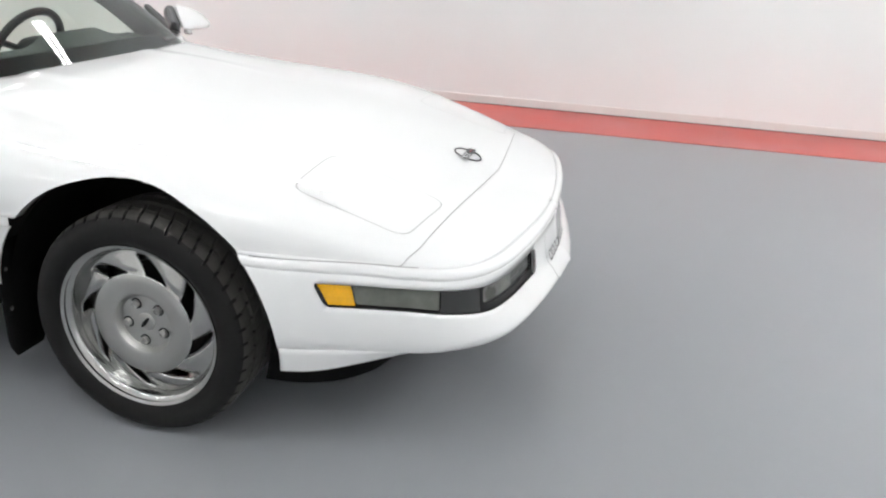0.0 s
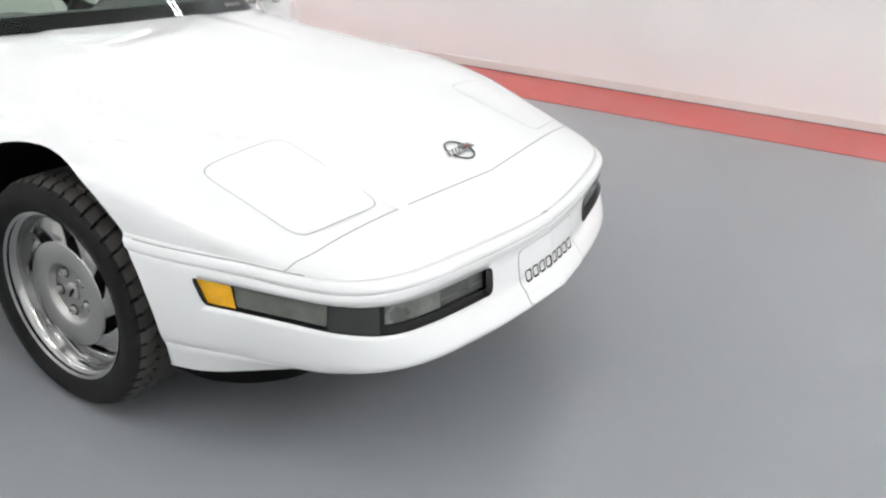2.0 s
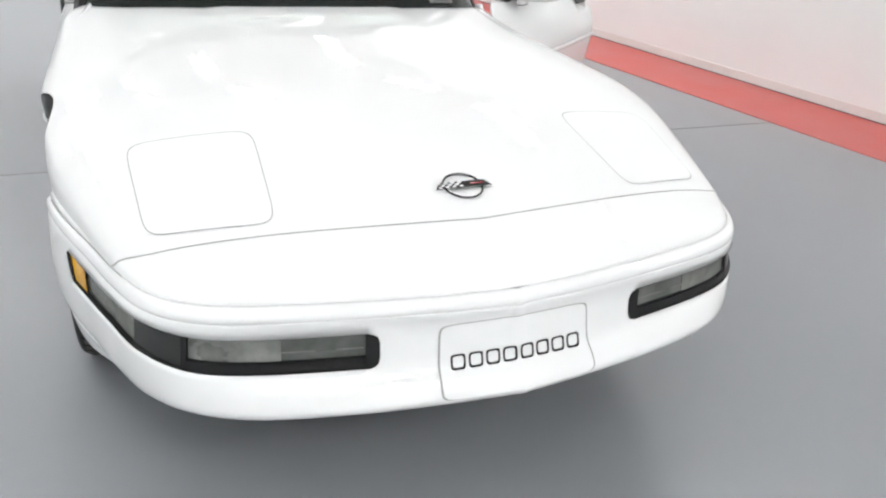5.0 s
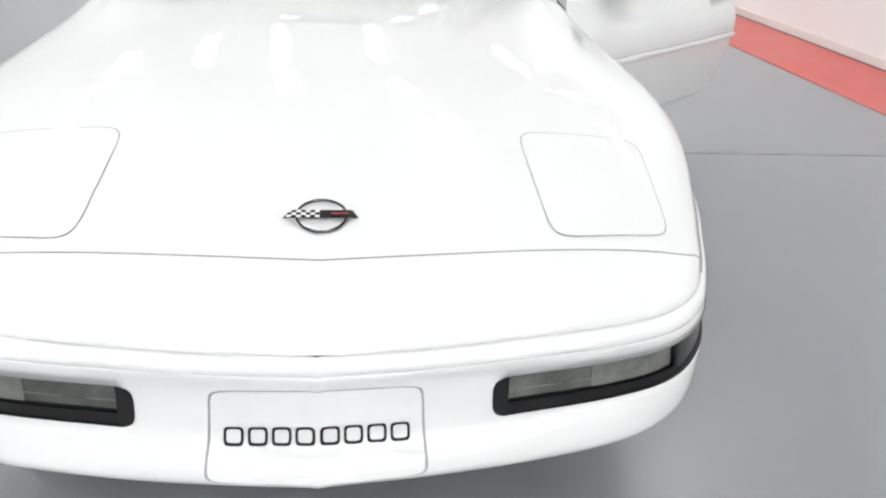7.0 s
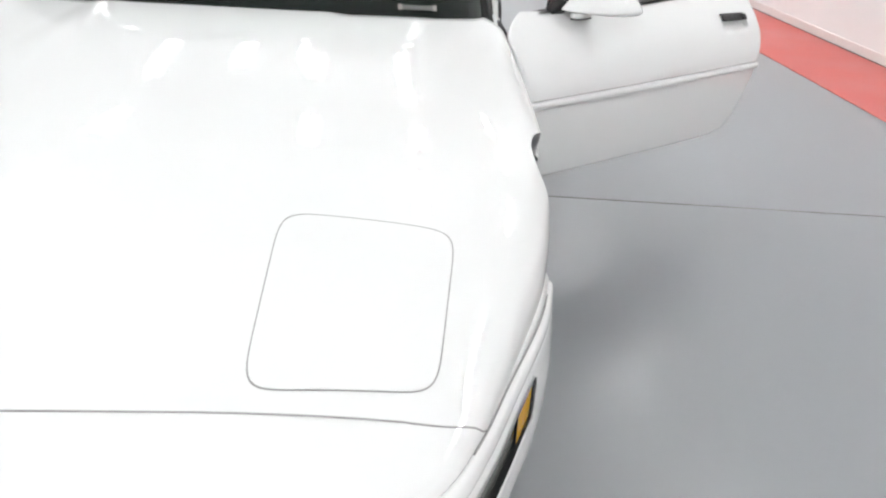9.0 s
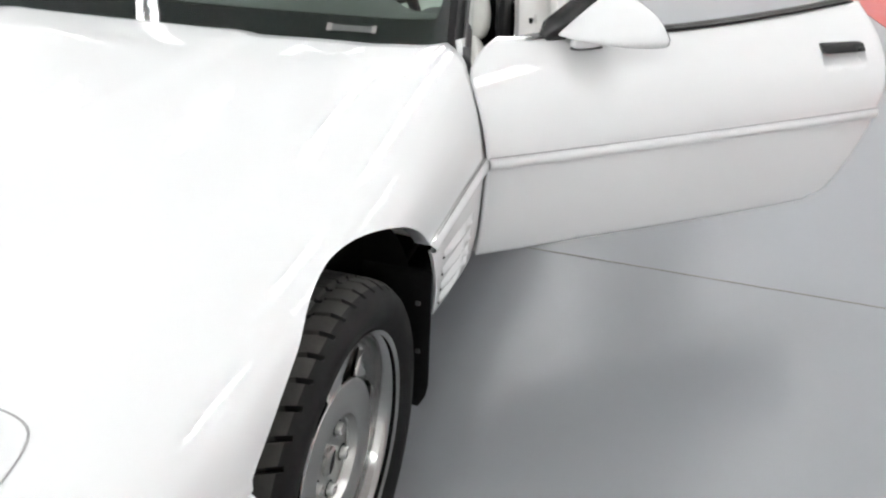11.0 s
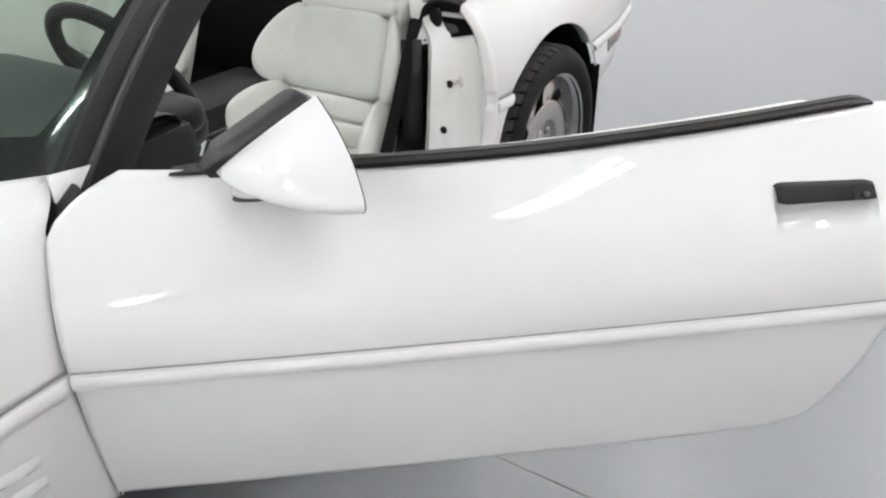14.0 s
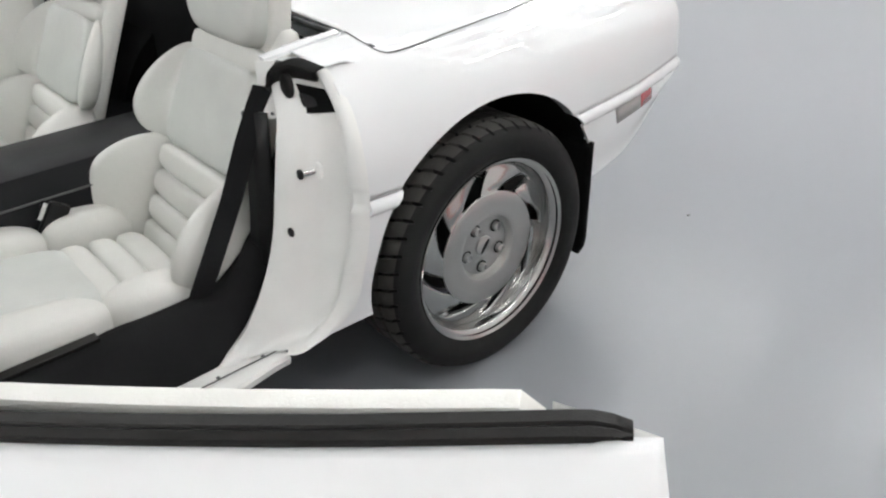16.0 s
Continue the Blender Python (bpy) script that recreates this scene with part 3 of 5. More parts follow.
def bumper_at(i, r, inset=0.0):
    """A point of the bumper at edge station i and row r (both may be fractions), sunk by inset."""
    if i > 40:
        i -= 3.4 * min(1, max(0, r - 6)) * max(0, 1 - max(0, r - 7)) * math.exp(-((i - I1) / 11) ** 2)
    i = min(NE - 1.001, max(0, i))
    k, f = int(i), i - int(i)
    rows = [lin(COLS[k][j], COLS[k + 1][j], f) for j in range(len(COLS[0]))]
    p = Vector(spline([tuple(q) for q in rows], r))
    nrm, _ = edge_frame(min(NE - 1, int(round(i))))
    if nrm.x < 0 and nrm.y < 0:
        nrm = -nrm
    return p - Vector((nrm.x, nrm.y, 0)) * inset


def station_y(y):
    return next(k + (y - EDGE[k].y) / (EDGE[k + 1].y - EDGE[k].y) for k in range(NE - 1) if EDGE[k + 1].y >= y)


def station_x(x):
    return next(k + (EDGE[k].x - x) / (EDGE[k].x - EDGE[k + 1].x) for k in range(NE - 1) if EDGE[k + 1].x <= x)


I0, I1 = round(station_y(0.294)), round(station_x(0.494))
ROWS = [k * 0.5 for k in range(0, 13)] + [6 + k * 0.25 for k in range(1, 5)] + [7 + k * 0.34 for k in range(1, 18)] + [13]
SLOT_ROWS = (ROWS.index(6.0), ROWS.index(7.0))
bump_rows = [[bumper_at(i, r) for r in ROWS] for i in range(NE)]
for row in bump_rows[:1]:
    for p in row:
        p.y = 0.0


def slot_hole(i, j):
    return I0 + 2 <= i < I1 - 1 and SLOT_ROWS[0] <= j < SLOT_ROWS[1]


bumper_mesh = join(net(bump_rows, skip=slot_hole), net(mirrored(bump_rows), skip=slot_hole))
bmesh.ops.remove_doubles(bumper_mesh, verts=bumper_mesh.verts[:], dist=2e-4)
cut_arch(bumper_mesh, ARCH_F)
bumper = part("front_bumper", bumper_mesh, PAINT, car, "smooth white front bumper with a raised lip")
solid(bumper, 0.006)


def slot_net(i0, i1, r0, r1, inset, side, n=None, m=4):
    n = n or max(2, int(abs(i1 - i0) * 1.5))
    rows = [[bumper_at(lin(i0, i1, a / n), lin(r0, r1, b / m), inset) for b in range(m + 1)] for a in range(n + 1)]
    return net(rows if side > 0 else mirrored(rows))


def slot_rim(i0, i1, r0, r1, depth, side):
    """The four walls that lead from the bumper's skin into the lamp slot."""
    n = int(i1 - i0) * 2
    loop = [(lin(i0, i1, k / n), r0) for k in range(n)] + [(i1, lin(r0, r1, k / 4)) for k in range(4)]
    loop += [(lin(i1, i0, k / n), r1) for k in range(n)] + [(i0, lin(r1, r0, k / 4)) for k in range(4)]
    rows = [[bumper_at(i, r, d) for i, r in loop] for d in (-0.0005, depth)]
    return net(rows if side > 0 else mirrored(rows), closed=True)


IC0, IC1 = station_y(0.648), station_x(0.785)     # the dark corner piece
IA = station_x(0.578)                            # where the amber lens ends
for side in (1, -1):
    house = part("lamp_housing", join(slot_net(I0 + 2, I1 - 1, 6, 7, 0.036, side), slot_rim(I0 + 2, I1 - 1, 6, 7, 0.037, side)), BLACK, bumper, "black recess of the front lamps")
    mid_i = lin(I0, IC0, 0.52)
    part("reflector", slot_net(I0 + 2.2, mid_i, 6.06, 6.71, 0.016, side), LENS_DULL, house, "pale grey inner reflector")
    part("reflector", slot_net(mid_i, IC0 - 0.8, 6.06, 6.71, 0.014, side), LENS, house, "bright fluted lamp reflector")
    part("reflector_ridge", slot_net(I0 + 3.0, mid_i + 4, 6.47, 6.50, 0.012, side), LENS, house, "thin bright ridge in the lamp")
    part("lamp_divider", slot_net(IC0 - 0.8, IC0 + 0.2, 6.03, 6.98, 0.005, side), BLACK, house, "black divider between lamp and corner piece")
    part("driving_lamp", slot_net(I0 + 1.8, IC0 - 0.7, 6.05, 6.72, 0.008, side), CLEAR, house, "clear front lamp lens")
    part("lamp_rim", slot_net(I0 + 1.9, IC0 - 0.7, 6.72, 6.99, 0.006, side), BLACK, house, "black lip under the lamp")
    # rounded ends of the recess
    for i_end, i_in in ((I0, I0 + 2.9), (I1, I1 - 1.2)):
        rows = []
        for k in range(9):
            f = k / 8
            shrink = 0.30 * (1 - math.sqrt(max(0, 1 - (1 - f) ** 2)))
            rows.append([bumper_at(lin(i_end, i_in, f), lin(6 + shrink, 7 - shrink, b / 4), -0.0012) for b in range(5)])
        part("lamp_surround", net(rows if side > 0 else mirrored(rows)), BLACK, house, "rounded black end of the lamp recess")
    part("corner_piece", slot_net(IC0 + 0.2, IC1, 6.03, 6.97, 0.006, side), CORNER, house, "dark grey corner piece between the lamps")
    part("cornering_lamp", slot_net(IC1 + 0.3, IA - 0.4, 6.08, 6.88, 0.008, side), SMOKE, house, "smoked cornering lamp lens")
    part("turn_signal", slot_net(IA, I1 - 1.0, 6.06, 6.92, 0.004, side), AMBER, house, "amber side marker lens")


def plate_place(y, z, lift):
    """A point of the bumper's front at a given height."""
    i = station_y(abs(y)) if abs(y) > 1e-4 else 0.0
    lo, hi = 5.5, 11.5
    for _ in range(16):
        r = (lo + hi) / 2
        if bumper_at(i, r).z > z:
            lo = r
        else:
            hi = r
    p = bumper_at(i, r, -lift)
    if y < 0:
        p.y = -p.y
    return p


PQ = [(-0.174, 0.507), (0.174, 0.507), (0.178, 0.364), (-0.178, 0.364)]
plate = part("plate_panel", quad_patch(PQ, plate_place, 14, 20, 0.0022, 0.985), PAINT, bumper, "white moulded panel for the number plate")
part("panel_gap", quad_ring(PQ, plate_place, 0.984, 1.010, 14, 96, 0.0012), GAP, bumper, "dark gap round the panel")
# raised dark marks on the panel, as plain shapes
for k in range(8):
    y0, y1 = -0.152 + k * 0.0388, -0.152 + k * 0.0388 + 0.0325
    q = [(y0, 0.444), (y1, 0.444), (y1, 0.413), (y0, 0.413)]
    part("mark", quad_ring(q, plate_place, 0.72, 1.0, 5, 32, 0.0045), BLACK, bumper, "dark raised mark on the panel")

# air dam under the bumper's sides
for side in (1, -1):
    rows = []
    for k in range(25):
        t = k / 24
        i = lin(NE - 1.2, station_x(0.79), t)
        top = bumper_at(i, 11.0, 0.004)
        low = lin(0.279, 0.347, smooth_step(0.30, 1.0, t))
        rows.append([Vector((top.x, top.y - 0.012 * a * (1 + t), lin(0.352, low, a))) for a in (0, 0.3, 0.7, 1.0)] + [Vector((top.x, top.y - 0.06, low + 0.002))])
    dam = net(rows if side > 0 else mirrored(rows))
    cut_arch(dam, ARCH_F, lip=0)
    solid(part("air_dam", dam, PAINT, bumper, "white flange below the bumper"), 0.004)


path = [(0.35, 0.785), (0.46, 0.765), (0.56, 0.70), (0.63, 0.58), (0.66, 0.35), (0.672, 0.0)]
rows = [[Vector((x, y, 0.345)), Vector((x - 0.006, y * 0.995, 0.27)), Vector((x - 0.024, y * 0.985, 0.185))] for x, y in (spline(path, k / 8) for k in range(41))]
solid(part("air_deflector", join(net(rows), net(mirrored(rows))), LINER, car, "black plastic deflector under the nose"), 0.005)


# ---- car: lower sides, wheel wells ----
def tidy_net(rows, side):
    return net(rows if side > 0 else mirrored(rows))


def side_y(z):
    """Outline of the flank below the belt."""
    return spline([(0.868,), (0.884,), (0.893,), (0.898,), (0.901,)], max(0, min(4, (z - 0.30) / 0.075)))[0]


for side in (1, -1):
    # panel behind the front wheel with four louvres
    rows = []
    for a in range(41):
        t = a / 40
        row = []
        for b in range(25):
            w = b / 24
            x_end = -0.767 - 0.030 * w
            x = lin(-0.24, x_end, t)
            bottom = lin(0.388, 0.306, smooth_step(-0.35, -0.80, x))
            z = lin(0.570, bottom, w)
            row.append(Vector((x, side_y(z) - 0.002, z)))
        rows.append(row)
    bm = tidy_net(rows, side)
    cut_arch(bm, ARCH_F, lip=0.006)
    panel = part("side_vent_panel", bm, PAINT, car, "white lower wing panel with four louvres")
    solid(panel, 0.005)
    for z0, z1 in ((0.514, 0.490), (0.474, 0.449), (0.437, 0.410), (0.404, 0.386)):
        rows = []
        for a in range(17):
            t = a / 16
            x = lin(-0.448, -0.692, t)
            zc = lin(z0, z1, t)
            bulge = 0.010 * math.sin(math.pi * min(1, t * 1.25 + 0.02)) ** 0.6 if t < 0.8 else 0.010 * (1 - (t - 0.8) / 0.2) ** 0.8
            rows.append([Vector((x, side_y(zc + h) + bulge * e, zc + h)) for h, e in ((0.013, -0.1), (0.008, 0.45), (0.0, 1.0), (-0.004, 0.9), (-0.009, -0.1))])
        part("louvre", tidy_net(rows, side), PAINT, panel, "raised white louvre")
        part("louvre_slit", pillow(-0.447, side * (side_y(z0) + 0.001), z0 - 0.002, 0.0045, 0.003, 0.006), SEAM, panel, "dark louvre end")
    # belt moulding between wheel and door
    rows = []
    for a in range(25):
        x = lin(-0.330, -0.785, a / 24)
        end = smooth_step(0, 0.06, a / 24) * (1 - 0.6 * smooth_step(0.94, 1, a / 24))
        rows.append([Vector((x, 0.899 + o * end, z)) for o, z in ((-0.004, 0.601), (0.008, 0.599), (0.014, 0.592), (0.0145, 0.582), (0.010, 0.573), (-0.004, 0.569))])
    bm = tidy_net(rows, side)
    cut_arch(bm, ARCH_F, lip=0)
    part("belt_moulding", bm, PAINT, car, "white raised belt moulding")

# dark gap under the bonnet's edge, all round
gap = [Vector((p[0] + 0.001, p[1] + 0.0015, p[2] + 0.0005)) for p in resample(LINE, 160)]
for side in (1, -1):
    pts = [Vector((p.x, side * p.y, p.z)) for p in gap if not (-0.365 < p.x < 0.33)]
    front = [p for p in pts if p.x > 0]
    back = [p for p in pts if p.x < 0]
    part("bonnet_gap", tube([p for p in front if p.x < 0.74], 0.0014, 6), GAP, car, "dark gap along the bonnet's lower edge")
    part("bonnet_gap", tube(back, 0.0014, 6), GAP, car, "dark gap along the bonnet's lower edge")


def wheel_well(arch, x_low, side, y_in):
    """The black liner over a wheel."""
    cx, cz, r = arch
    rows = []
    for k in range(33):
        a = math.radians(lin(-3, 184, k / 32))
        px, pz = cx + (r + 0.004) * math.cos(a), cz + (r + 0.004) * math.sin(a)
        rows.append([Vector((px, y, pz)) for y in (0.838, 0.82, 0.75, y_in)])
    wall = [[Vector((cx, y_in, cz)), r_[3]] for r_ in rows]
    return join(tidy_net(rows, side), tidy_net(wall, side))


for side in (1, -1):
    part("wheel_liner", wheel_well(ARCH_FL if side > 0 else ARCH_F, 0, side, 0.50), LINER, car, "matt black wheel arch liner")
    part("wheel_liner", wheel_well(ARCH_R, 0, side, 0.50), LINER, car, "matt black wheel arch liner")
    # flaps behind the wheels
    for x0, top, bottom, y1, lean in ((-0.412, 0.50, 0.150, 0.886, 0.0), (-2.792, 0.50, 0.160, 0.868, 0.0)):
        rows = []
        for a in range(13):
            z = lin(top, bottom, a / 12)
            cut = 0.02 * max(0, (a - 10) / 2) ** 2
            rows.append([Vector((x0 + lean * a / 12, y, z)) for y in (0.74 + cut, 0.79, 0.84, y1 - 0.006 * a / 12 - cut)])
        flap = part("mud_flap", tidy_net(rows, side), LINER, car, "black plastic flap behind the wheel")
        solid(flap, 0.007)
        for z in (0.42, 0.30) if x0 > -1 else ():
            part("flap_bolt", pillow(x0 + 0.006, side * 0.858, z, 0.006, 0.012, 0.012), GREY_TRIM, flap, "small bolt in the flap")


# ---- car: wheels ----
def tyre_mesh():
    """Tyre with tread blocks, axle along y, outer face at +y."""
    outline = [(0.2325, 0.096), (0.246, 0.108), (0.262, 0.117), (0.283, 0.118), (0.297, 0.1135), (0.3065, 0.107),
               (0.3125, 0.099), (0.3198, 0.085), (0.3222, 0.062), (0.3165, 0.058), (0.3165, 0.050), (0.3225, 0.046),
               (0.3228, 0.010), (0.3170, 0.006), (0.3170, -0.006), (0.3228, -0.010), (0.3225, -0.046), (0.3165, -0.050),
               (0.3165, -0.058), (0.3222, -0.062), (0.3185, -0.104), (0.302, -0.128), (0.285, -0.134), (0.262, -0.131), (0.2325, -0.098)]
    blocks = 48
    rows = []
    for r, o in outline:
        row = []
        for k in range(blocks * 3):
            b, s = divmod(k, 3)
            f = (0.0, 0.79, 0.87)[s]
            a = 2 * math.pi * (b + f) / blocks + (abs(o) * 1.1 if abs(o) < 0.11 else 0.121)
            rr = r
            if s == 2 and 0.308 < r and 0.012 < abs(o) < 0.121:
                rr = r - 0.0115
            row.append(Vector((rr * math.cos(a), o, rr * math.sin(a))))
        rows.append([p * 0.995 for p in row])
    bm = net(rows, closed=True)
    # Groove faces keep the darker rubber, standing in for shade between the worn blocks.
    for f in bm.faces:
        c = f.calc_center_median()
        if math.hypot(c.x, c.z) > 0.3126 and abs(c.y) < 0.101:
            f.material_index = 1
    return bm


def rim_barrel():
    return lathe([(0.227, 0.100), (0.2355, 0.104), (0.237, 0.101), (0.2355, 0.0965), (0.228, 0.094), (0.220, 0.090), (0.2145, 0.080), (0.212, 0.062), (0.209, 0.044),
                  (0.206, 0.02), (0.206, -0.05), (0.214, -0.09), (0.227, -0.10)], 96)


def rim_face(direction):
    """The disc of the wheel, with eight swept slots between its flat middle and the rim."""
    prof = [(0.076, 0.062), (0.080, 0.064), (0.083, 0.071), (0.086, 0.0765), (0.091, 0.0785), (0.100, 0.0790), (0.120, 0.0790), (0.1460, 0.0785)]
    flat = len(prof)
    steps = 16
    for k in range(steps + 1):
        t = k / steps
        prof.append((lin(0.1490, 0.2125, t), lin(0.0765, 0.060, t ** 0.7)))
    slot, arm = 16, 8
    rows = []
    for i, (r, o) in enumerate(prof):
        t = min(1, max(0, i - flat) / (steps - 3))
        low, high = 0.16 + 0.68 * t ** 0.8, 0.72 + 0.26 * t
        row = []
        for b in range(8):
            for c in range(slot + arm):
                if c < slot:
                    f, crown = lin(low, high, c / slot), 0.0
                else:
                    u = (c - slot) / arm
                    f, crown = lin(high, low + 1, u), math.sin(math.pi * u) * 0.006 * min(1, 3 * t) * (1 - t * 0.4)
                a = 2 * math.pi * (b + f + 0.10) / 8 * direction
                row.append(Vector((r * math.cos(a), o + crown, r * math.sin(a))))
        rows.append(row)

    def hole(i, j):
        return flat <= i < flat + steps - 3 and j % (slot + arm) < slot
    return net(rows if direction > 0 else [list(reversed(r_)) for r_ in rows], closed=True, skip=hole if direction > 0 else (lambda i, j: hole(i, (8 * (slot + arm) - 2 - j) % (8 * (slot + arm)))))


def wheel(x, side, y_mid):
    """y_mid: the wheel's middle plane."""
    m = Matrix.Translation((x, side * y_mid, 0.3215)) @ (Matrix() if side > 0 else Matrix.Rotation(math.pi, 4, "Z"))
    root = part("wheel", rim_barrel(), POLISHED, car, "polished alloy wheel rim")
    root.matrix_basis = m
    part("tyre", tyre_mesh(), RUBBER, root, "black low-profile tyre with a worn tread").data.materials.append(TREAD)
    face_mesh = rim_face(side)
    for f in face_mesh.faces:
        c = f.calc_center_median()
        f.material_index = 1 if math.hypot(c.x, c.z) > 0.147 else 0
    face = part("wheel_face", face_mesh, ALLOY, root, "alloy wheel disc with swept slots")
    face.data.materials.append(POLISHED)
    solid(face, 0.009)
    part("hub", lathe([(0.0, 0.066), (0.022, 0.066), (0.0255, 0.0635), (0.026, 0.059), (0.078, 0.0585), (0.078, 0.045)], 48), ALLOY, root, "recessed hub with a centre cap")
    part("cap_mark", pillow(0, 0.0668, 0, 0.042, 0.003, 0.011, 2.2, Matrix.Rotation(0.9, 4, "Y"), 10), BLACK, root, "plain dark mark on the cap")
    for k in range(5):
        a = 2 * math.pi * (k - 0.14) / 5
        px, pz = 0.057 * math.cos(a), 0.057 * math.sin(a)
        part("lug_nut", join(lathe([(0.0, 0.0665), (0.0068, 0.0665), (0.0078, 0.0715), (0.0100, 0.0715), (0.0118, 0.069), (0.012, 0.056)], 10, centre=(px, 0, pz))), ALLOY, root, "dull metal wheel nut")
        part("nut_well", lathe([(0.0118, 0.0600), (0.0160, 0.0600)], 16, centre=(px, 0, pz)), BLACK, root, "dark recess round the nut")
    part("brake_disc", lathe([(0.0, -0.02), (0.15, -0.02), (0.15, -0.045), (0.0, -0.045)], 40), BLACK, root, "dark brake disc behind the wheel")
    return root


for x, y in ((0.0, 0.762), (-2.443, 0.762)):
    for side in (1, -1):
        wheel(x - 0.035 if x == 0 and side > 0 else x, side, y)


# ---- car: tail ----
TAIL_X = [-2.095, -2.13, -2.20, -2.32, -2.45, -2.62, -2.80, -3.00, -3.14, -3.21, -3.245]
TAIL = [
    [(0.850, 0.580), (0.846, 0.66), (0.808, 0.760), (0.742, 0.829), (0.62, 0.842), (0.3, 0.846), (0, 0.838)],
    [(0.850, 0.580), (0.848, 0.66), (0.812, 0.762), (0.745, 0.829), (0.62, 0.844), (0.3, 0.850), (0, 0.842)],
    [(0.855, 0.580), (0.852, 0.67), (0.814, 0.766), (0.748, 0.829), (0.61, 0.848), (0.3, 0.858), (0, 0.860)],
    [(0.861, 0.581), (0.861, 0.68), (0.828, 0.770), (0.752, 0.829), (0.60, 0.850), (0.3, 0.868), (0, 0.872)],
    [(0.864, 0.582), (0.865, 0.68), (0.834, 0.772), (0.757, 0.831), (0.60, 0.857), (0.3, 0.876), (0, 0.882)],
    [(0.861, 0.585), (0.862, 0.68), (0.834, 0.772), (0.756, 0.831), (0.58, 0.858), (0.3, 0.877), (0, 0.883)],
    [(0.852, 0.589), (0.852, 0.68), (0.828, 0.770), (0.748, 0.829), (0.56, 0.857), (0.3, 0.875), (0, 0.881)],
    [(0.836, 0.596), (0.837, 0.68), (0.816, 0.767), (0.738, 0.826), (0.55, 0.853), (0.29, 0.870), (0, 0.876)],
    [(0.812, 0.602), (0.814, 0.68), (0.796, 0.764), (0.724, 0.822), (0.54, 0.849), (0.28, 0.865), (0, 0.871)],
    [(0.798, 0.606), (0.799, 0.68), (0.780, 0.760), (0.710, 0.815), (0.53, 0.842), (0.28, 0.858), (0, 0.864)],
    [(0.790, 0.608), (0.788, 0.68), (0.768, 0.752), (0.700, 0.803), (0.52, 0.830), (0.27, 0.846), (0, 0.852)],
]


def tail_point(u, v):
    y, z = spline([spline([s[c] for s in TAIL], u) for c in range(7)], v)
    x = spline([(x,) for x in TAIL_X], u)[0]
    return Vector((x, max(0, y), z))


tail_half = [[tail_point(k * 10 / 100, v) for v in [j * 0.125 for j in range(49)]] for k in range(101)]

relax_along(tail_half, 2, 30)


def cockpit_hole(i, j):
    p = tail_half[i][j]
    return p.x > -2.235 and p.y < 0.615


tail_mesh = join(net(tail_half, skip=cockpit_hole), net(mirrored(tail_half), skip=cockpit_hole))
bmesh.ops.remove_doubles(tail_mesh, verts=tail_mesh.verts[:], dist=2e-4)
bmesh.ops.recalc_face_normals(tail_mesh, faces=tail_mesh.faces[:])
TAIL_TREE = BVHTree.FromBMesh(tail_mesh)
cut_arch(tail_mesh, ARCH_R)
tail = part("rear_body", tail_mesh, PAINT, car, "white rear wings and tail")
solid(tail, 0.006)


def on_tail(x, y, lift=0.0):
    hit, normal, _, _ = TAIL_TREE.ray_cast(Vector((x, y, 2)), Vector((0, 0, -1)))
    if hit is None:
        return Vector((x, y, 0.83))
    return hit + (normal if normal.z > 0 else -normal) * lift


deck = [(-2.24, 0.40, 0), (-2.238, 0.60, 0), (-2.228, 0.69, 0), (-2.235, 0.745, 0), (-2.28, 0.755, 0), (-2.40, 0.748, 0), (-2.60, 0.728, 0), (-2.80, 0.690, 0), (-2.90, 0.662, 0), (-2.925, 0.60, 0), (-2.93, 0.4, 0)]
for side in (1, -1):
    part("deck_gap", seam_strip([(p.x, side * p.y, 0) for p in resample(deck, 80)], on_tail, 0.005, 0.0015), SEAM, tail, "dark gap round the rear deck lid")

QUARTER_EDGE = [(0.28, -1.90), (0.302, -1.916), (0.319, -1.977), (0.362, -2.039), (0.434, -2.067), (0.506, -2.087), (0.591, -2.099), (0.70, -2.104)]


def table_x(pairs, z):
    if z <= pairs[0][0]:
        return pairs[0][1]
    for (a, p), (b, r) in zip(pairs, pairs[1:]):
        if z <= b:
            return lin(p, r, (z - a) / (b - a))
    return pairs[-1][1]


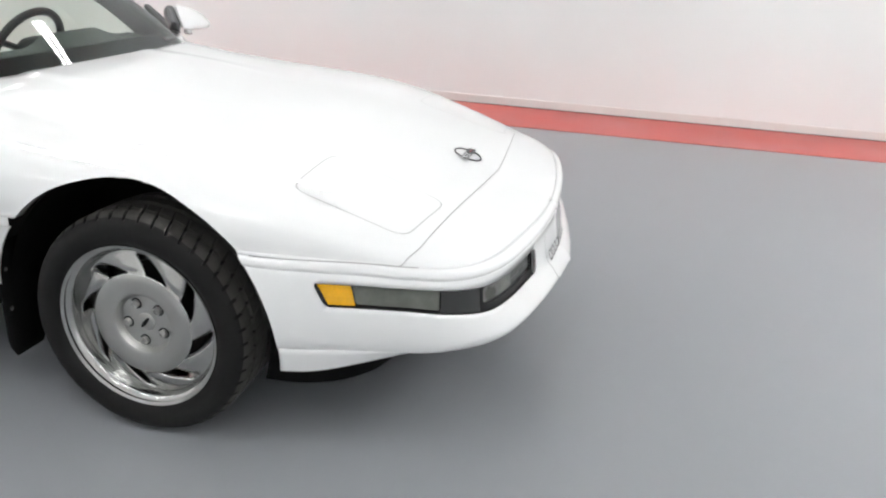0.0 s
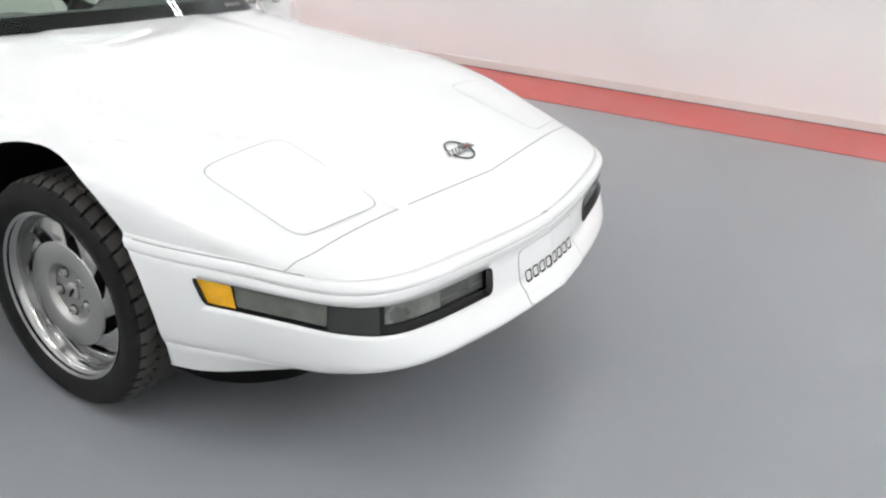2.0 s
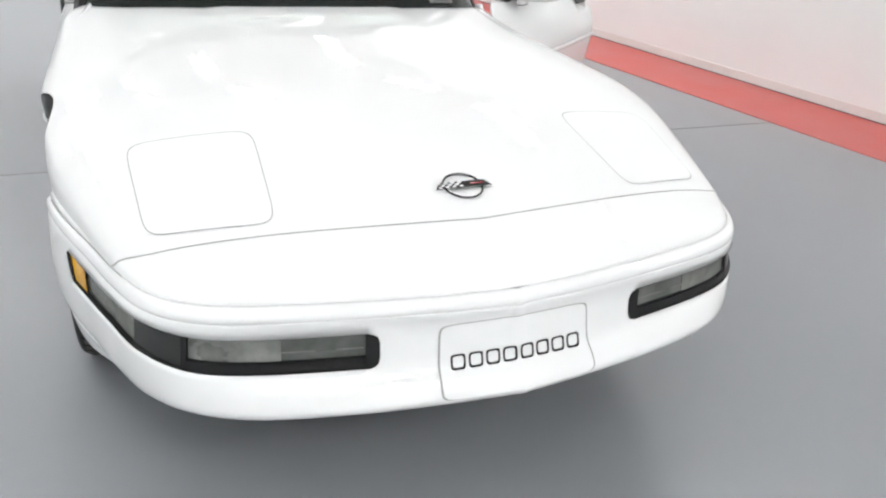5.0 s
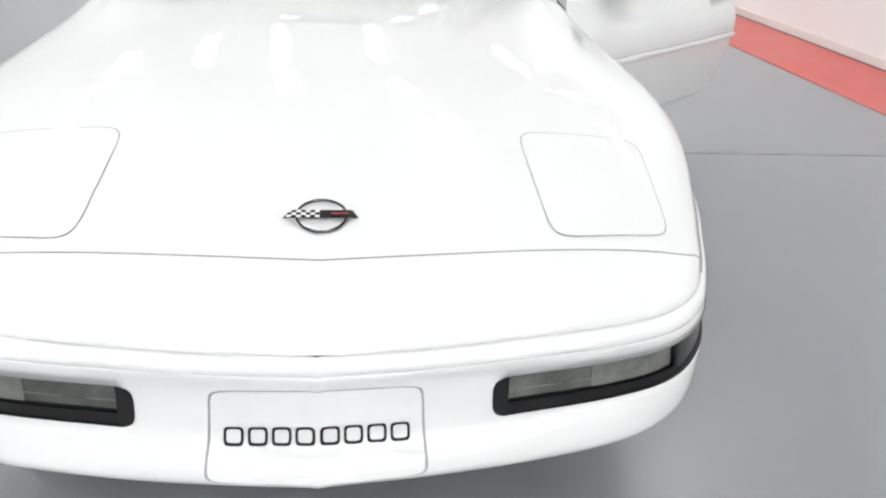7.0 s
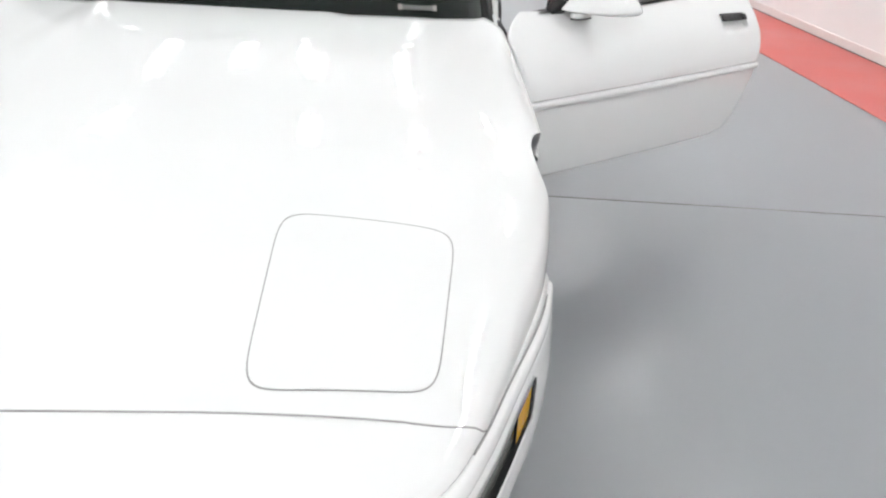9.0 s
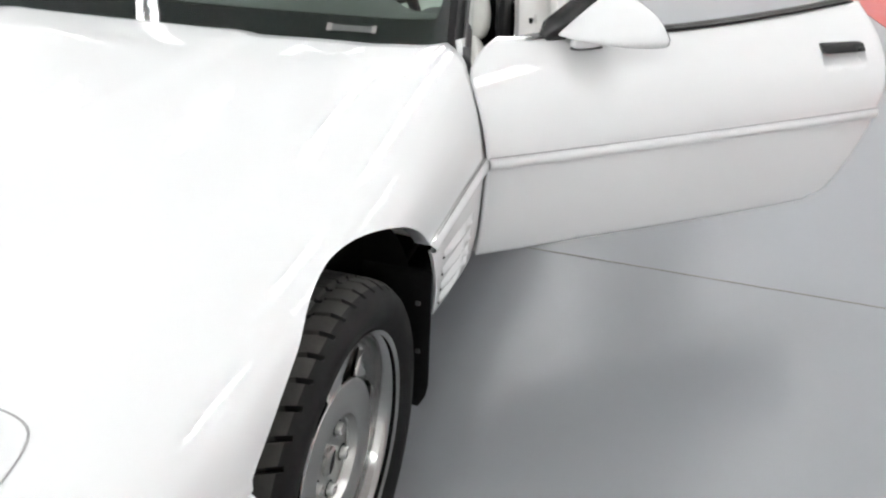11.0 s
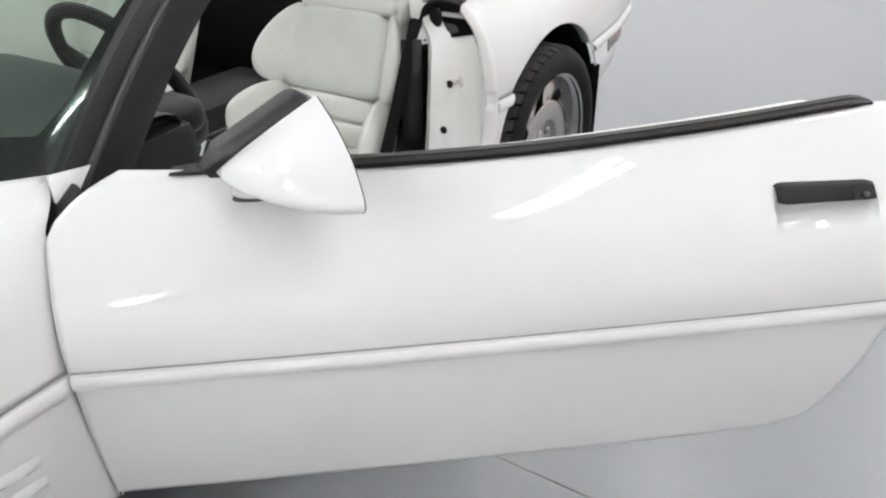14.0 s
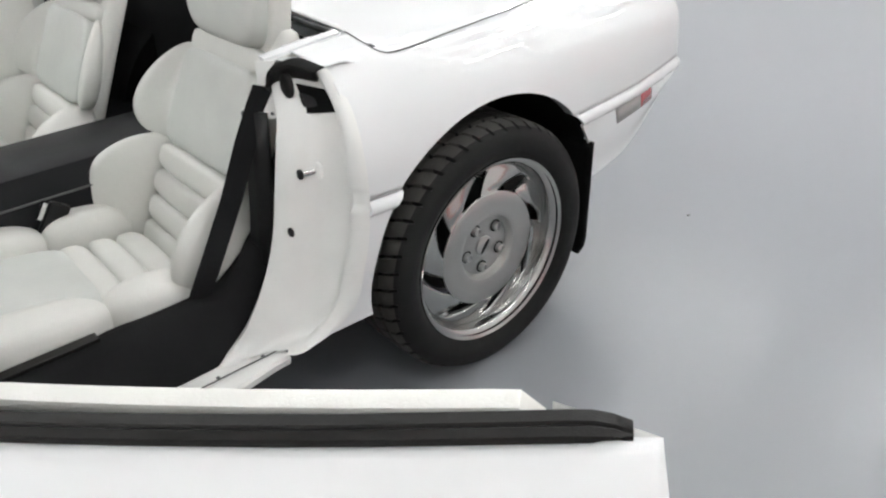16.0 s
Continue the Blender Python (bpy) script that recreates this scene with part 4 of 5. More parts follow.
for side in (1, -1):
    # belt moulding and lower quarter: ahead of and behind the rear wheel
    for x0, x1, name in ((-2.05, -2.30, "quarter_panel"), (-2.55, -3.24, "rear_bumper")):
        rows = []
        for a in range(41):
            x = lin(x0, x1, a / 40)
            u = next(k + (TAIL_X[k] - x) / (TAIL_X[k] - TAIL_X[k + 1]) for k in range(10) if TAIL_X[k + 1] <= x + 1e-9)
            yb, zb = spline([s[0] for s in TAIL], u)
            low = 0.300 if x0 > -2.4 else table_x([(2.60, 0.36), (2.89, 0.385), (2.97, 0.400), (3.06, 0.434), (3.19, 0.511), (3.24, 0.555), (3.30, 0.575)], -x)
            cols = [(0.0, zb), (0.009, zb - 0.003), (0.015, zb - 0.012), (0.015, zb - 0.024), (0.010, zb - 0.031)]
            cols += [(0.004 - 0.020 * smooth_step(0.3, 1, k / 14), lin(zb - 0.033, low, k / 14)) for k in range(15)] + [(-0.06, low - 0.004)]
            row = [Vector((x, yb + o, z)) for o, z in cols]
            if x0 > -2.4:
                for p in row:
                    p.x = lin(table_x(QUARTER_EDGE, p.z), p.x, smooth_step(0, 1, a / 40) if a < 40 else 1)
            rows.append(row)
        bm = tidy_net(rows, side)
        cut_arch(bm, ARCH_R, lip=0.006)
        solid(part(name, bm, PAINT, car, "white lower rear bodywork with a raised lip"), 0.005)
        pts = [r_[0] for r_ in rows if math.hypot(r_[0].x - ARCH_R[0], r_[0].z - ARCH_R[1]) > ARCH_R[2]]
        part("belt_gap", tube([Vector((p.x, side * (p.y + 0.001), p.z + 0.0005)) for p in pts], 0.0022, 6), GAP, car, "dark gap along the rear belt line")
    # side marker
    def marker(x0, x1, lift):
        rows = []
        for a in range(9):
            x = lin(x0, x1, a / 8)
            u = next(k + (TAIL_X[k] - x) / (TAIL_X[k] - TAIL_X[k + 1]) for k in range(10) if TAIL_X[k + 1] <= x + 1e-9)
            yb = spline([s[0] for s in TAIL], u)[0]
            t = (x + 2.90) / -0.19
            rows.append([Vector((x - 0.012 * b, yb + 0.004 + lift - 0.002 * b, lin(lin(0.557, 0.577, t), lin(0.513, 0.532, t), b))) for b in (0, 0.5, 1)])
        return tidy_net(rows, side)
    solid(part("side_marker", marker(-2.895, -3.012, 0.003), MARKER, car, "grey side marker lens"), 0.006)
    solid(part("side_marker", marker(-3.014, -3.075, 0.003), RED, car, "red side marker lens"), 0.006)
# tail panel and underside
rows = [[Vector((p.x - 0.0, p.y * s, z)) for z in (p.z, lin(p.z, 0.575, 0.5), 0.575)] for s in (1,) for p in tail_half[-1]]
part("tail_panel", join(net(rows), net(mirrored(rows))), PAINT, car, "white tail panel")
part("underbody", box(-1.25, 0, 0.225, 1.26, 1.50, 0.08, 0.02), LINER, car, "black underside")
part("underbody", box(-1.3, 0, 0.225, 3.3, 0.94, 0.09, 0.02), LINER, car, "black underside")
part("underbody", box(-2.98, 0, 0.42, 0.40, 1.30, 0.10, 0.02), LINER, car, "black tray under the tail")
part("nose_duct", box(0.60, 0, 0.385, 0.44, 1.16, 0.08, 0.02), LINER, car, "black duct under the nose")


# ---- car: doors ----
def table(pairs, z):
    if z <= pairs[0][0]:
        return pairs[0][1]
    for (a, p), (b, q) in zip(pairs, pairs[1:]):
        if z <= b:
            return lin(p, q, (z - a) / (b - a))
    return pairs[-1][1]


DOOR_FRONT = [(0.30, 0.0), (0.602, 0.0), (0.70, -0.006), (0.770, -0.010), (0.79, 0.002), (0.81, 0.026), (0.825, 0.055), (0.838, 0.09)]
DOOR_REAR = [(0.300, 1.129), (0.306, 1.164), (0.318, 1.189), (0.36, 1.214), (0.43, 1.242), (0.517, 1.267), (0.58, 1.273), (0.64, 1.286), (0.69, 1.296), (0.76, 1.299), (0.845, 1.285)]


def door_skin(s, z, lift=0.0):
    """Along, outward and height of the outer skin."""
    soft = -1.95 * (z - 0.602) ** 1.75 if z > 0.602 else -0.44 * (0.602 - z) ** 2
    bow = 0.007 * (1 - ((s - 0.64) / 0.64) ** 2) if 0 < s < 1.28 else 0.0
    return (s, soft + bow * smooth_step(0.82, 0.70, z) + lift, z)


def door_top(s):
    return spline([(0.838,), (0.824,), (0.820,), (0.830,), (0.848,)], min(4, max(0, s / 1.27 * 4)))[0]


def door(place, side):
    def put(s, n, z):
        return place(s, n, z)
    ns, nz = 130, 64
    rows = []
    for a in range(ns + 1):
        row = []
        for b in range(nz + 1):
            w = b / nz
            s0 = 1.28 * a / ns
            z = lin(lin(0.331, 0.292, min(1, s0 / 1.14)), door_top(s0), w)
            s = lin(table(DOOR_FRONT, z), table(DOOR_REAR, z), a / ns)
            _, n, _ = door_skin(s, z)
            if side > 0 and 1.062 < s < 1.220 and 0.703 < z < 0.739:
                n -= 0.024 * min(1, (z - 0.701) / 0.014)
            row.append(put(s, n, z))
        rows.append(row)
    skin = part("door", net(rows), PAINT, car, "white car door, swung wide open" if side > 0 else "white car door, closed")
    solid(skin, 0.010)
    # edges that close the door towards its inner panel
    inner = -0.235
    rim = [rows[0][k] for k in range(int(nz * 0.86))]
    front = [[p, put(0.06, inner + 0.03, p.z)] for p in rim]
    rear = [[p, put(1.20, inner + 0.03, max(0.33, p.z - 0.004))] for p in rows[-1]]
    low = [[r_[0], put(lin(0.04, 1.12, k / ns), inner + 0.05, 0.335)] for k, r_ in enumerate(rows)]
    part("door_edge", join(net(front), net(rear), net(low)), PAINT_IN, skin, "white painted door edges")
    # belt moulding
    rows = []
    for a in range(61):
        s = lin(0.004, 1.269, a / 60)
        zt = lin(0.603, 0.578, a / 60)
        bow = 0.007 * (1 - ((s - 0.64) / 0.64) ** 2)
        rows.append([put(s, n + bow, zt + z) for n, z in ((-0.004, 0.0), (0.009, -0.003), (0.014, -0.010), (0.014, -0.019), (0.010, -0.026), (-0.003, -0.029))])
    part("belt_moulding", net(rows), PAINT, skin, "white raised belt moulding")
    part("moulding_gap", tube([put(lin(0.004, 1.269, a / 40), 0.0035 + 0.007 * (1 - (a / 20 - 1) ** 2), lin(0.6035, 0.5785, a / 40)) for a in range(41)], 0.0011, 6), GAP, skin, "dark gap above the moulding")
    # weather strip along the top
    rows = []
    for a in range(61):
        t = a / 60
        s = lin(0.345, 1.262, t)
        z = door_top(s) - 0.0005
        nt = door_skin(s, z)[1]
        d = 0.010 * max(0, (t - 0.955) / 0.045) ** 2
        rows.append([put(s, nt + n * (1 - 22 * d), z + h - d * (0.9 if h > 0.002 else 0)) for n, h in ((0.003, 0.000), (0.002, 0.005), (-0.003, 0.0075), (-0.007, 0.005), (-0.010, 0.0085), (-0.019, 0.0095), (-0.023, 0.003), (-0.025, -0.012))])
    strip = part("weather_strip", net(rows), SEAL, skin, "black rubber strip along the window slot")
    solid(strip, 0.003, 1.0)
    # inner trim panel
    rows = []
    for a in range(41):
        t = a / 40
        s = lin(0.30, 1.195, t)
        z = door_top(s) + lin(-0.015, 0.002, min(1, s / 1.165) ** 3) - 0.022 * smooth_step(0.972, 1, t)
        rows.append([put(s, n, zz) for n, zz in ((-0.192, z - 0.012), (-0.196, z - 0.002), (-0.206, z), (-0.222, z - 0.004), (-0.230, z - 0.03), (-0.234, 0.70), (-0.258, 0.66), (-0.258, 0.60), (-0.236, 0.56), (-0.232, 0.36))])
    solid(part("door_trim", net(rows), LEATHER, skin, "white inner door trim"), 0.006)
    if side > 0:
        # handle
        rows = []
        hs = (1.059, 1.224)
        for a in range(25):
            s = lin(hs[0], hs[1], a / 24)
            e = 0.0 if a in (0, 24) else 1.0
            k = 0.0035 if a in (0, 24) else 0.0012 if a in (1, 23) else 0.0
            row = []
            for z, o in ((0.7355 + k, -0.010), (0.7365 + k, 0.005), (0.739, 0.008), (0.748, 0.009), (0.757, 0.008), (0.7605 - k, 0.005), (0.7615 - k, -0.006)):
                n = door_skin(s, z)[1]
                row.append(put(s, n + (o if e else min(o, 0.004)), z - 0.003 * (a - 12) / 12))
            rows.append(row)
        part("door_handle", net(rows), BLACK, skin, "black flap door handle")
        n = door_skin(1.205, 0.741)[1]
        part("lock_panel", join(net([[put(s, door_skin(s, z)[1] + 0.0105, z - 0.0022) for z in (0.739, 0.747, 0.757)] for s in (1.184, 1.202, 1.221)])), BLACK_GLOSS, skin, "smooth black lock panel")
        c = put(1.203, n + 0.010, 0.744)
        part("key_lock", pillow(c.x, c.y, c.z, 0.009, 0.009, 0.009, 2.2, None, 8), GREY_TRIM, skin, "round key lock")
    # mirror
    def mput(s, n, z):
        return put(s, n, z)
    tip = (0.231, -0.115, 0.840)
    rim = [(0.381, -0.126, 0.938), (0.402, -0.058, 0.922), (0.420, 0.000, 0.896), (0.430, 0.034, 0.864), (0.432, 0.044, 0.840), (0.422, 0.020, 0.826),
           (0.406, -0.045, 0.820), (0.392, -0.108, 0.834), (0.382, -0.140, 0.880), (0.381, -0.126, 0.938)]
    loop = [spline(rim, k * 9 / 54) for k in range(54)]
    rows = []
    for a in range(17):
        t = a / 16
        row = []
        for rs, rn, rz in loop:
            full = min(1, max(0, (rn + 0.125) / 0.16))
            g = lin(t ** 0.92, math.sin(math.pi / 2 * t) ** 0.74, full)
            row.append(put(lin(tip[0], rs, t), lin(tip[1], rn, g), lin(tip[2], rz, g)))
        rows.append(row)
    mid = sum(rows[-1], Vector()) / 54
    inner_row = [p.lerp(mid, 0.09) for p in rows[-1]]
    deep = [p.lerp(mid, 0.16) + (put(-0.010, 0, 0) - put(0, 0, 0)) for p in rows[-1]]
    part("mirror_shell", net(rows, closed=True), PAINT, skin, "white teardrop door mirror shell")
    part("mirror_rim", net([[p + (put(0.0015, 0, 0) - put(0, 0, 0)) for p in rows[-1]], inner_row, deep], closed=True), BLACK, skin, "black rim round the mirror glass")
    bm = bmesh.new()
    bm.faces.new([bm.verts.new(p) for p in deep])
    part("mirror_glass", bm, CHROME, skin, "mirror glass", smooth=False)
    # black base that carries the mirror
    rows = []
    for k in range(21):
        t = k / 20
        e = math.sqrt(max(0.05, 1 - (max(0, t - 0.90) / 0.10) ** 2)) * min(1, 0.35 + 3 * t)
        c = (lin(0.207, 0.370, t), lin(-0.144, -0.162, t), lin(0.830, 0.924, t))
        row = []
        for ds, dn, dz in ((0.010, 0.024, 0.008), (0.006, 0.022, 0.014), (-0.006, 0.010, 0.020), (-0.018, -0.008, 0.021), (-0.020, -0.022, 0.012), (-0.010, -0.030, -0.006), (0.010, -0.028, -0.030), (0.028, 0.0, -0.040), (0.026, 0.020, -0.022)):
            row.append(put(c[0] + ds * e, c[1] + dn * e, c[2] + dz * e))
        rows.append(row)
    bm = net(rows, closed=True)
    bmesh.ops.holes_fill(bm, edges=[e for e in bm.edges if e.is_boundary])
    base = part("mirror_base", bm, BLACK_GRAIN, skin, "black grained mirror base")
    # flat black corner in front of it
    rows = [[put(s, n, door_top(s) + h) for n, h in ((-0.136, 0.0005), (-0.138, 0.0005 + 0.006 * smooth_step(0.155, 0.22, s)), (-0.170, 0.001 + 0.007 * smooth_step(0.155, 0.22, s)), (-0.185, -0.01))] for s in (0.16, 0.17, 0.19, 0.22, 0.28, 0.34)]
    part("corner_cap", net(rows), BLACK, skin, "flat black cap in front of the mirror")
    turn = Matrix.Rotation(math.atan2((put(1, 0, 0) - put(0, 0, 0)).y, (put(1, 0, 0) - put(0, 0, 0)).x), 4, "Z")
    part("mirror_foot", pillow(*put(0.295, -0.086, 0.824), 0.085, 0.034, 0.026, 3.0, turn), PAINT, skin, "white mirror foot")
    part("foot_gap", pillow(*put(0.295, -0.085, 0.8120), 0.086, 0.035, 0.004, 3.0, turn), SEAM, skin, "dark joint under the mirror foot")
    return skin


OPEN_O, OPEN_U, OPEN_N = Vector((-0.763, 0.905, 0)), Vector((-0.6515, 0.7587, 0)), Vector((0.7587, 0.6515, 0))
door(lambda s, n, z: OPEN_O + OPEN_U * s + OPEN_N * n + Vector((0, 0, z)), 1)
door(lambda s, n, z: Vector((-0.752 - s, -(0.900 - 0.045 * s / 1.28 + n), z)), -1)
# rocker below the doors
for side in (1, -1):
    rows = []
    for a in range(31):
        x = lin(-0.87, -1.885, a / 30)
        rows.append([Vector((x, y - 0.012 * smooth_step(-1.70, -1.885, x) * (z < 0.29), z + 0.010 * smooth_step(-1.70, -1.885, x) * (z < 0.29))) for y, z in ((0.745, 0.305), (0.770, 0.298), (0.798, 0.296), (0.800, 0.288), (0.806, 0.284), (0.834, 0.282), (0.840, 0.276), (0.836, 0.26), (0.79, 0.225), (0.60, 0.215))])
    part("rocker", tidy_net(rows, side), PAINT_IN, car, "white painted sill below the door")
# hinge pillar at the front of the open doorway
rows = [[Vector((x0, y, z)) for x0, y in ((-0.800 - 0.03 * smooth_step(0.6, 0.8, z), yo), (-0.845, yo - 0.03), (-0.875, yo - 0.10), (-0.885, 0.60))] for z, yo in ((0.30, 0.865), (0.45, 0.888), (0.60, 0.893), (0.70, 0.872), (0.77, 0.826), (0.80, 0.80))]
part("hinge_pillar", net(rows), PAINT_IN, car, "white hinge pillar in the doorway")
rows = [[Vector((x, y + o, z)) for o in (0.0, -0.03)] for x, y, z in ((-0.832, 0.846, 0.768), (-0.868, 0.829, 0.797), (-0.905, 0.812, 0.815))]
solid(part("pillar_corner", net(rows), BLACK, car, "black rubber corner under the pillar"), 0.02)
bm = bmesh.new()
bm.faces.new([bm.verts.new(v) for v in ((-0.880, 0.797, 0.837), (-0.946, 0.793, 0.827), (-0.900, 0.807, 0.791), (-0.862, 0.817, 0.765))])
solid(part("pillar_foot", bm, PAINT, car, "white body corner at the foot of the pillar"), 0.01)


# ---- car: windscreen ----
BASE = [(-0.706, 0.0, 0.838), (-0.710, 0.20, 0.838), (-0.724, 0.36, 0.836), (-0.754, 0.53, 0.832), (-0.791, 0.66, 0.827), (-0.846, 0.735, 0.822), (-0.921, 0.772, 0.817)]
HEAD = [(-1.217, 0.0, 1.160), (-1.220, 0.16, 1.159), (-1.232, 0.30, 1.156), (-1.257, 0.45, 1.150), (-1.297, 0.57, 1.142), (-1.342, 0.635, 1.132), (-1.377, 0.668, 1.120)]


def screen_point(a, h, lift=0.0):
    b, t = Vector(spline(BASE, a)), Vector(spline(HEAD, a))
    p = b.lerp(t, h)
    bow = 0.030 * math.sin(math.pi * h)
    return p + Vector((0.55, 0.25 * a / 6, 0.83)) * (bow + lift)


def screen_net(a0, a1, h0, h1, lift, n=24, m=16):
    rows = [[screen_point(lin(a0, a1, k / n), lin(h0, h1, j / m), lift) for j in range(m + 1)] for k in range(n + 1)]
    both = join(net(rows), net(mirrored(rows)))
    bmesh.ops.remove_doubles(both, verts=both.verts[:], dist=1e-4)
    return both


pane = part("windscreen", screen_net(0, 5.9, 0.0, 1.0, 0.0), WINDSHIELD, car, "green-tinted curved windscreen")
pane.visible_shadow = False
part("screen_border", screen_net(0, 5.95, 0.0, 0.135, -0.002, 30, 3), BLACK_GLOSS, car, "black printed border along the windscreen's foot")
for side in (1, -1):
    # border up the side of the glass
    rows = [[screen_point(lin(5.35 - 0.5 * max(0, 0.25 - h) * 4, 6.0, j / 4), h, -0.0018) for j in range(5)] for h in [k / 24 for k in range(25)]]
    part("side_border", tidy_net(rows, side), BLACK_GLOSS, car, "black border up the windscreen's side")
    # pillar
    rows = []
    for k in range(25):
        h = k / 24
        p = screen_point(6.0, lin(-0.10, 1.0, h))
        rows.append([p + Vector(o) for o in ((0.012, -0.022, 0.010), (0.010, 0.004, 0.012), (-0.015, 0.016, 0.004), (-0.070, 0.014, -0.024), (-0.098, 0.002, -0.042), (-0.096, -0.022, -0.042), (-0.03, -0.03, -0.02))])
    part("windscreen_pillar", net([[q for q in r_] for r_ in (rows if side > 0 else mirrored(rows))], closed=True), BLACK, car, "satin black windscreen pillar")
    rows = [[p + Vector(o) for o in ((-0.018, 0.0165, 0.0055), (-0.030, 0.0175, -0.001))] for p in (screen_point(6.0, lin(-0.08, 1.0, k / 24)) for k in range(25))]
    solid(part("pillar_strip", tidy_net(rows, side), GREY_TRIM, car, "grey rubber strip along the pillar"), 0.004, 1.0)
rows = []
for k in range(25):
    p = screen_point(6 * k / 24, 1.0)
    rows.append([p + Vector(o) for o in ((0.03, 0, -0.018), (0.02, 0, 0.008), (-0.03, 0, 0.012), (-0.06, 0, -0.012), (-0.03, 0, -0.03))])
hd = join(net(rows, closed=True), net(mirrored(rows), closed=True))
part("windscreen_header", hd, BLACK, car, "black rail along the top of the windscreen")
# small pale plate behind the glass, with plain bars
tagp = [[screen_point(lin(2.93, 3.66, k / 8), h, 0.0015) for h in (0.058, 0.066, 0.078, 0.086)] for k in range(9)]
part("glass_plate", net(tagp), LABEL, car, "small pale plate at the foot of the glass")
for a0, a1 in ((2.90, 2.98), (3.61, 3.69)):
    part("plate_end", net([[screen_point(lin(a0, a1, k / 2), h, 0.0022) for h in (0.054, 0.090)] for k in range(3)]), MARKER, car, "pale end of the small plate")
# cowl between bonnet and glass
rows = [[Vector((p[0] + 0.05, p[1], p[2] - 0.02)), Vector((p[0] + 0.01, p[1], p[2] - 0.004)), Vector((p[0] - 0.004, p[1], p[2] - 0.001))] for p in (spline(BASE, 6 * k / 30) for k in range(31))]
part("cowl", join(net(rows), net(mirrored(rows))), BLACK, car, "black cowl strip behind the bonnet")


# ---- car: cabin ----
def sheet(pts_rows):
    return net([[Vector(p) for p in r_] for r_ in pts_rows])


part("cabin_floor", box(-1.45, 0, 0.275, 1.5, 1.40, 0.02, 0.004), CARPET, car, "black carpeted cabin floor")
# dashboard
rows = []
for k in range(33):
    y = lin(-0.74, 0.74, k / 32)
    hump = 0.045 * smooth_step(0.23, 0.12, abs(y - 0.37)) + 0.012 * smooth_step(0.25, 0.15, abs(y + 0.37))
    back = 0.07 * (abs(y) / 0.74) ** 2
    rows.append([Vector((-0.72 - back, y, 0.800)), Vector((-0.86 - back, y, 0.825)), Vector((-1.00 - back * 0.7, y, 0.838 + hump * 0.5)), Vector((-1.10 - back * 0.4, y, 0.838 + hump)),
                 Vector((-1.155, y, 0.828 + hump)), Vector((-1.17, y, 0.79 + hump)), Vector((-1.13, y, 0.70)), Vector((-1.12, y, 0.55)), Vector((-1.0, y, 0.45))])
part("dashboard", net(rows), DASH, car, "dark grey padded dashboard")
# steering wheel
c, tilt = Vector((-1.340, 0.355, 0.778)), Matrix.Rotation(radians(-64), 4, "Y")
ring = [c + (tilt @ Vector((0.185 * math.cos(a), 0.185 * math.sin(a), 0))) for a in (2 * math.pi * k / 56 for k in range(57))]
wheel_rim = part("steering_wheel", tube(ring, 0.0165, 12, False), VINYL, car, "black leather steering wheel")
part("wheel_boss", pillow(c.x + 0.02, c.y, c.z - 0.01, 0.15, 0.17, 0.07, 3.0, tilt), VINYL, wheel_rim, "padded boss of the steering wheel")
for a in (0.35, math.pi - 0.35, -math.pi / 2):
    e = c + (tilt @ Vector((0.18 * math.sin(a), 0.18 * math.cos(a), 0)))
    part("spoke", tube([c + Vector((0.015, 0, -0.01)), c.lerp(e, 0.5) + Vector((0.008, 0, -0.004)), e], 0.014, 8), VINYL, wheel_rim, "black spoke")
part("steering_column", tube([c + Vector((0.03, 0, -0.015)), (-1.12, 0.36, 0.68)], 0.055, 14), VINYL, car, "black steering column shroud")
# dark pods beside the wheel
part("dash_pod", pillow(-1.175, 0.662, 0.800, 0.15, 0.125, 0.070, 3.4), VINYL, car, "dark vent pod at the end of the dashboard")
part("dash_pod", pillow(-1.22, 0.56, 0.66, 0.16, 0.14, 0.13, 2.6), VINYL, car, "dark control pod beside the wheel")
part("dash_end", box(-1.045, 0.725, 0.675, 0.285, 0.06, 0.28, 0.025), VINYL, car, "dark end of the dashboard by the hinge pillar")
part("knee_panel", box(-1.10, 0.62, 0.60, 0.12, 0.22, 0.30, 0.03), VINYL, car, "dark panel under the dashboard")
# centre console
rows = []
for k in range(25):
    x = lin(-1.12, -2.06, k / 24)
    top = lin(0.560, 0.520, smooth_step(-1.12, -1.5, x))
    step = 0.035 * smooth_step(-1.53, -1.58, x)
    rows.append([Vector((x, y, z)) for y, z in ((0.165, 0.29), (0.150, 0.40), (0.140, top - 0.045), (0.132, top - 0.028 + step * 0.3), (0.118, top - 0.010 + step), (0.09, top + step), (0.0, top + 0.004 + step), (-0.09, top + step), (-0.118, top - 0.010 + step), (-0.132, top - 0.028), (-0.150, 0.40), (-0.165, 0.29))])
part("centre_console", net(rows), VINYL, car, "dark grey leather-grained centre console")
part("console_seam", tube([(lin(-1.2, -2.0, k / 20), 0.1385, 0.484) for k in range(21)], 0.003, 6), SEAM, car, "seam along the console lid")
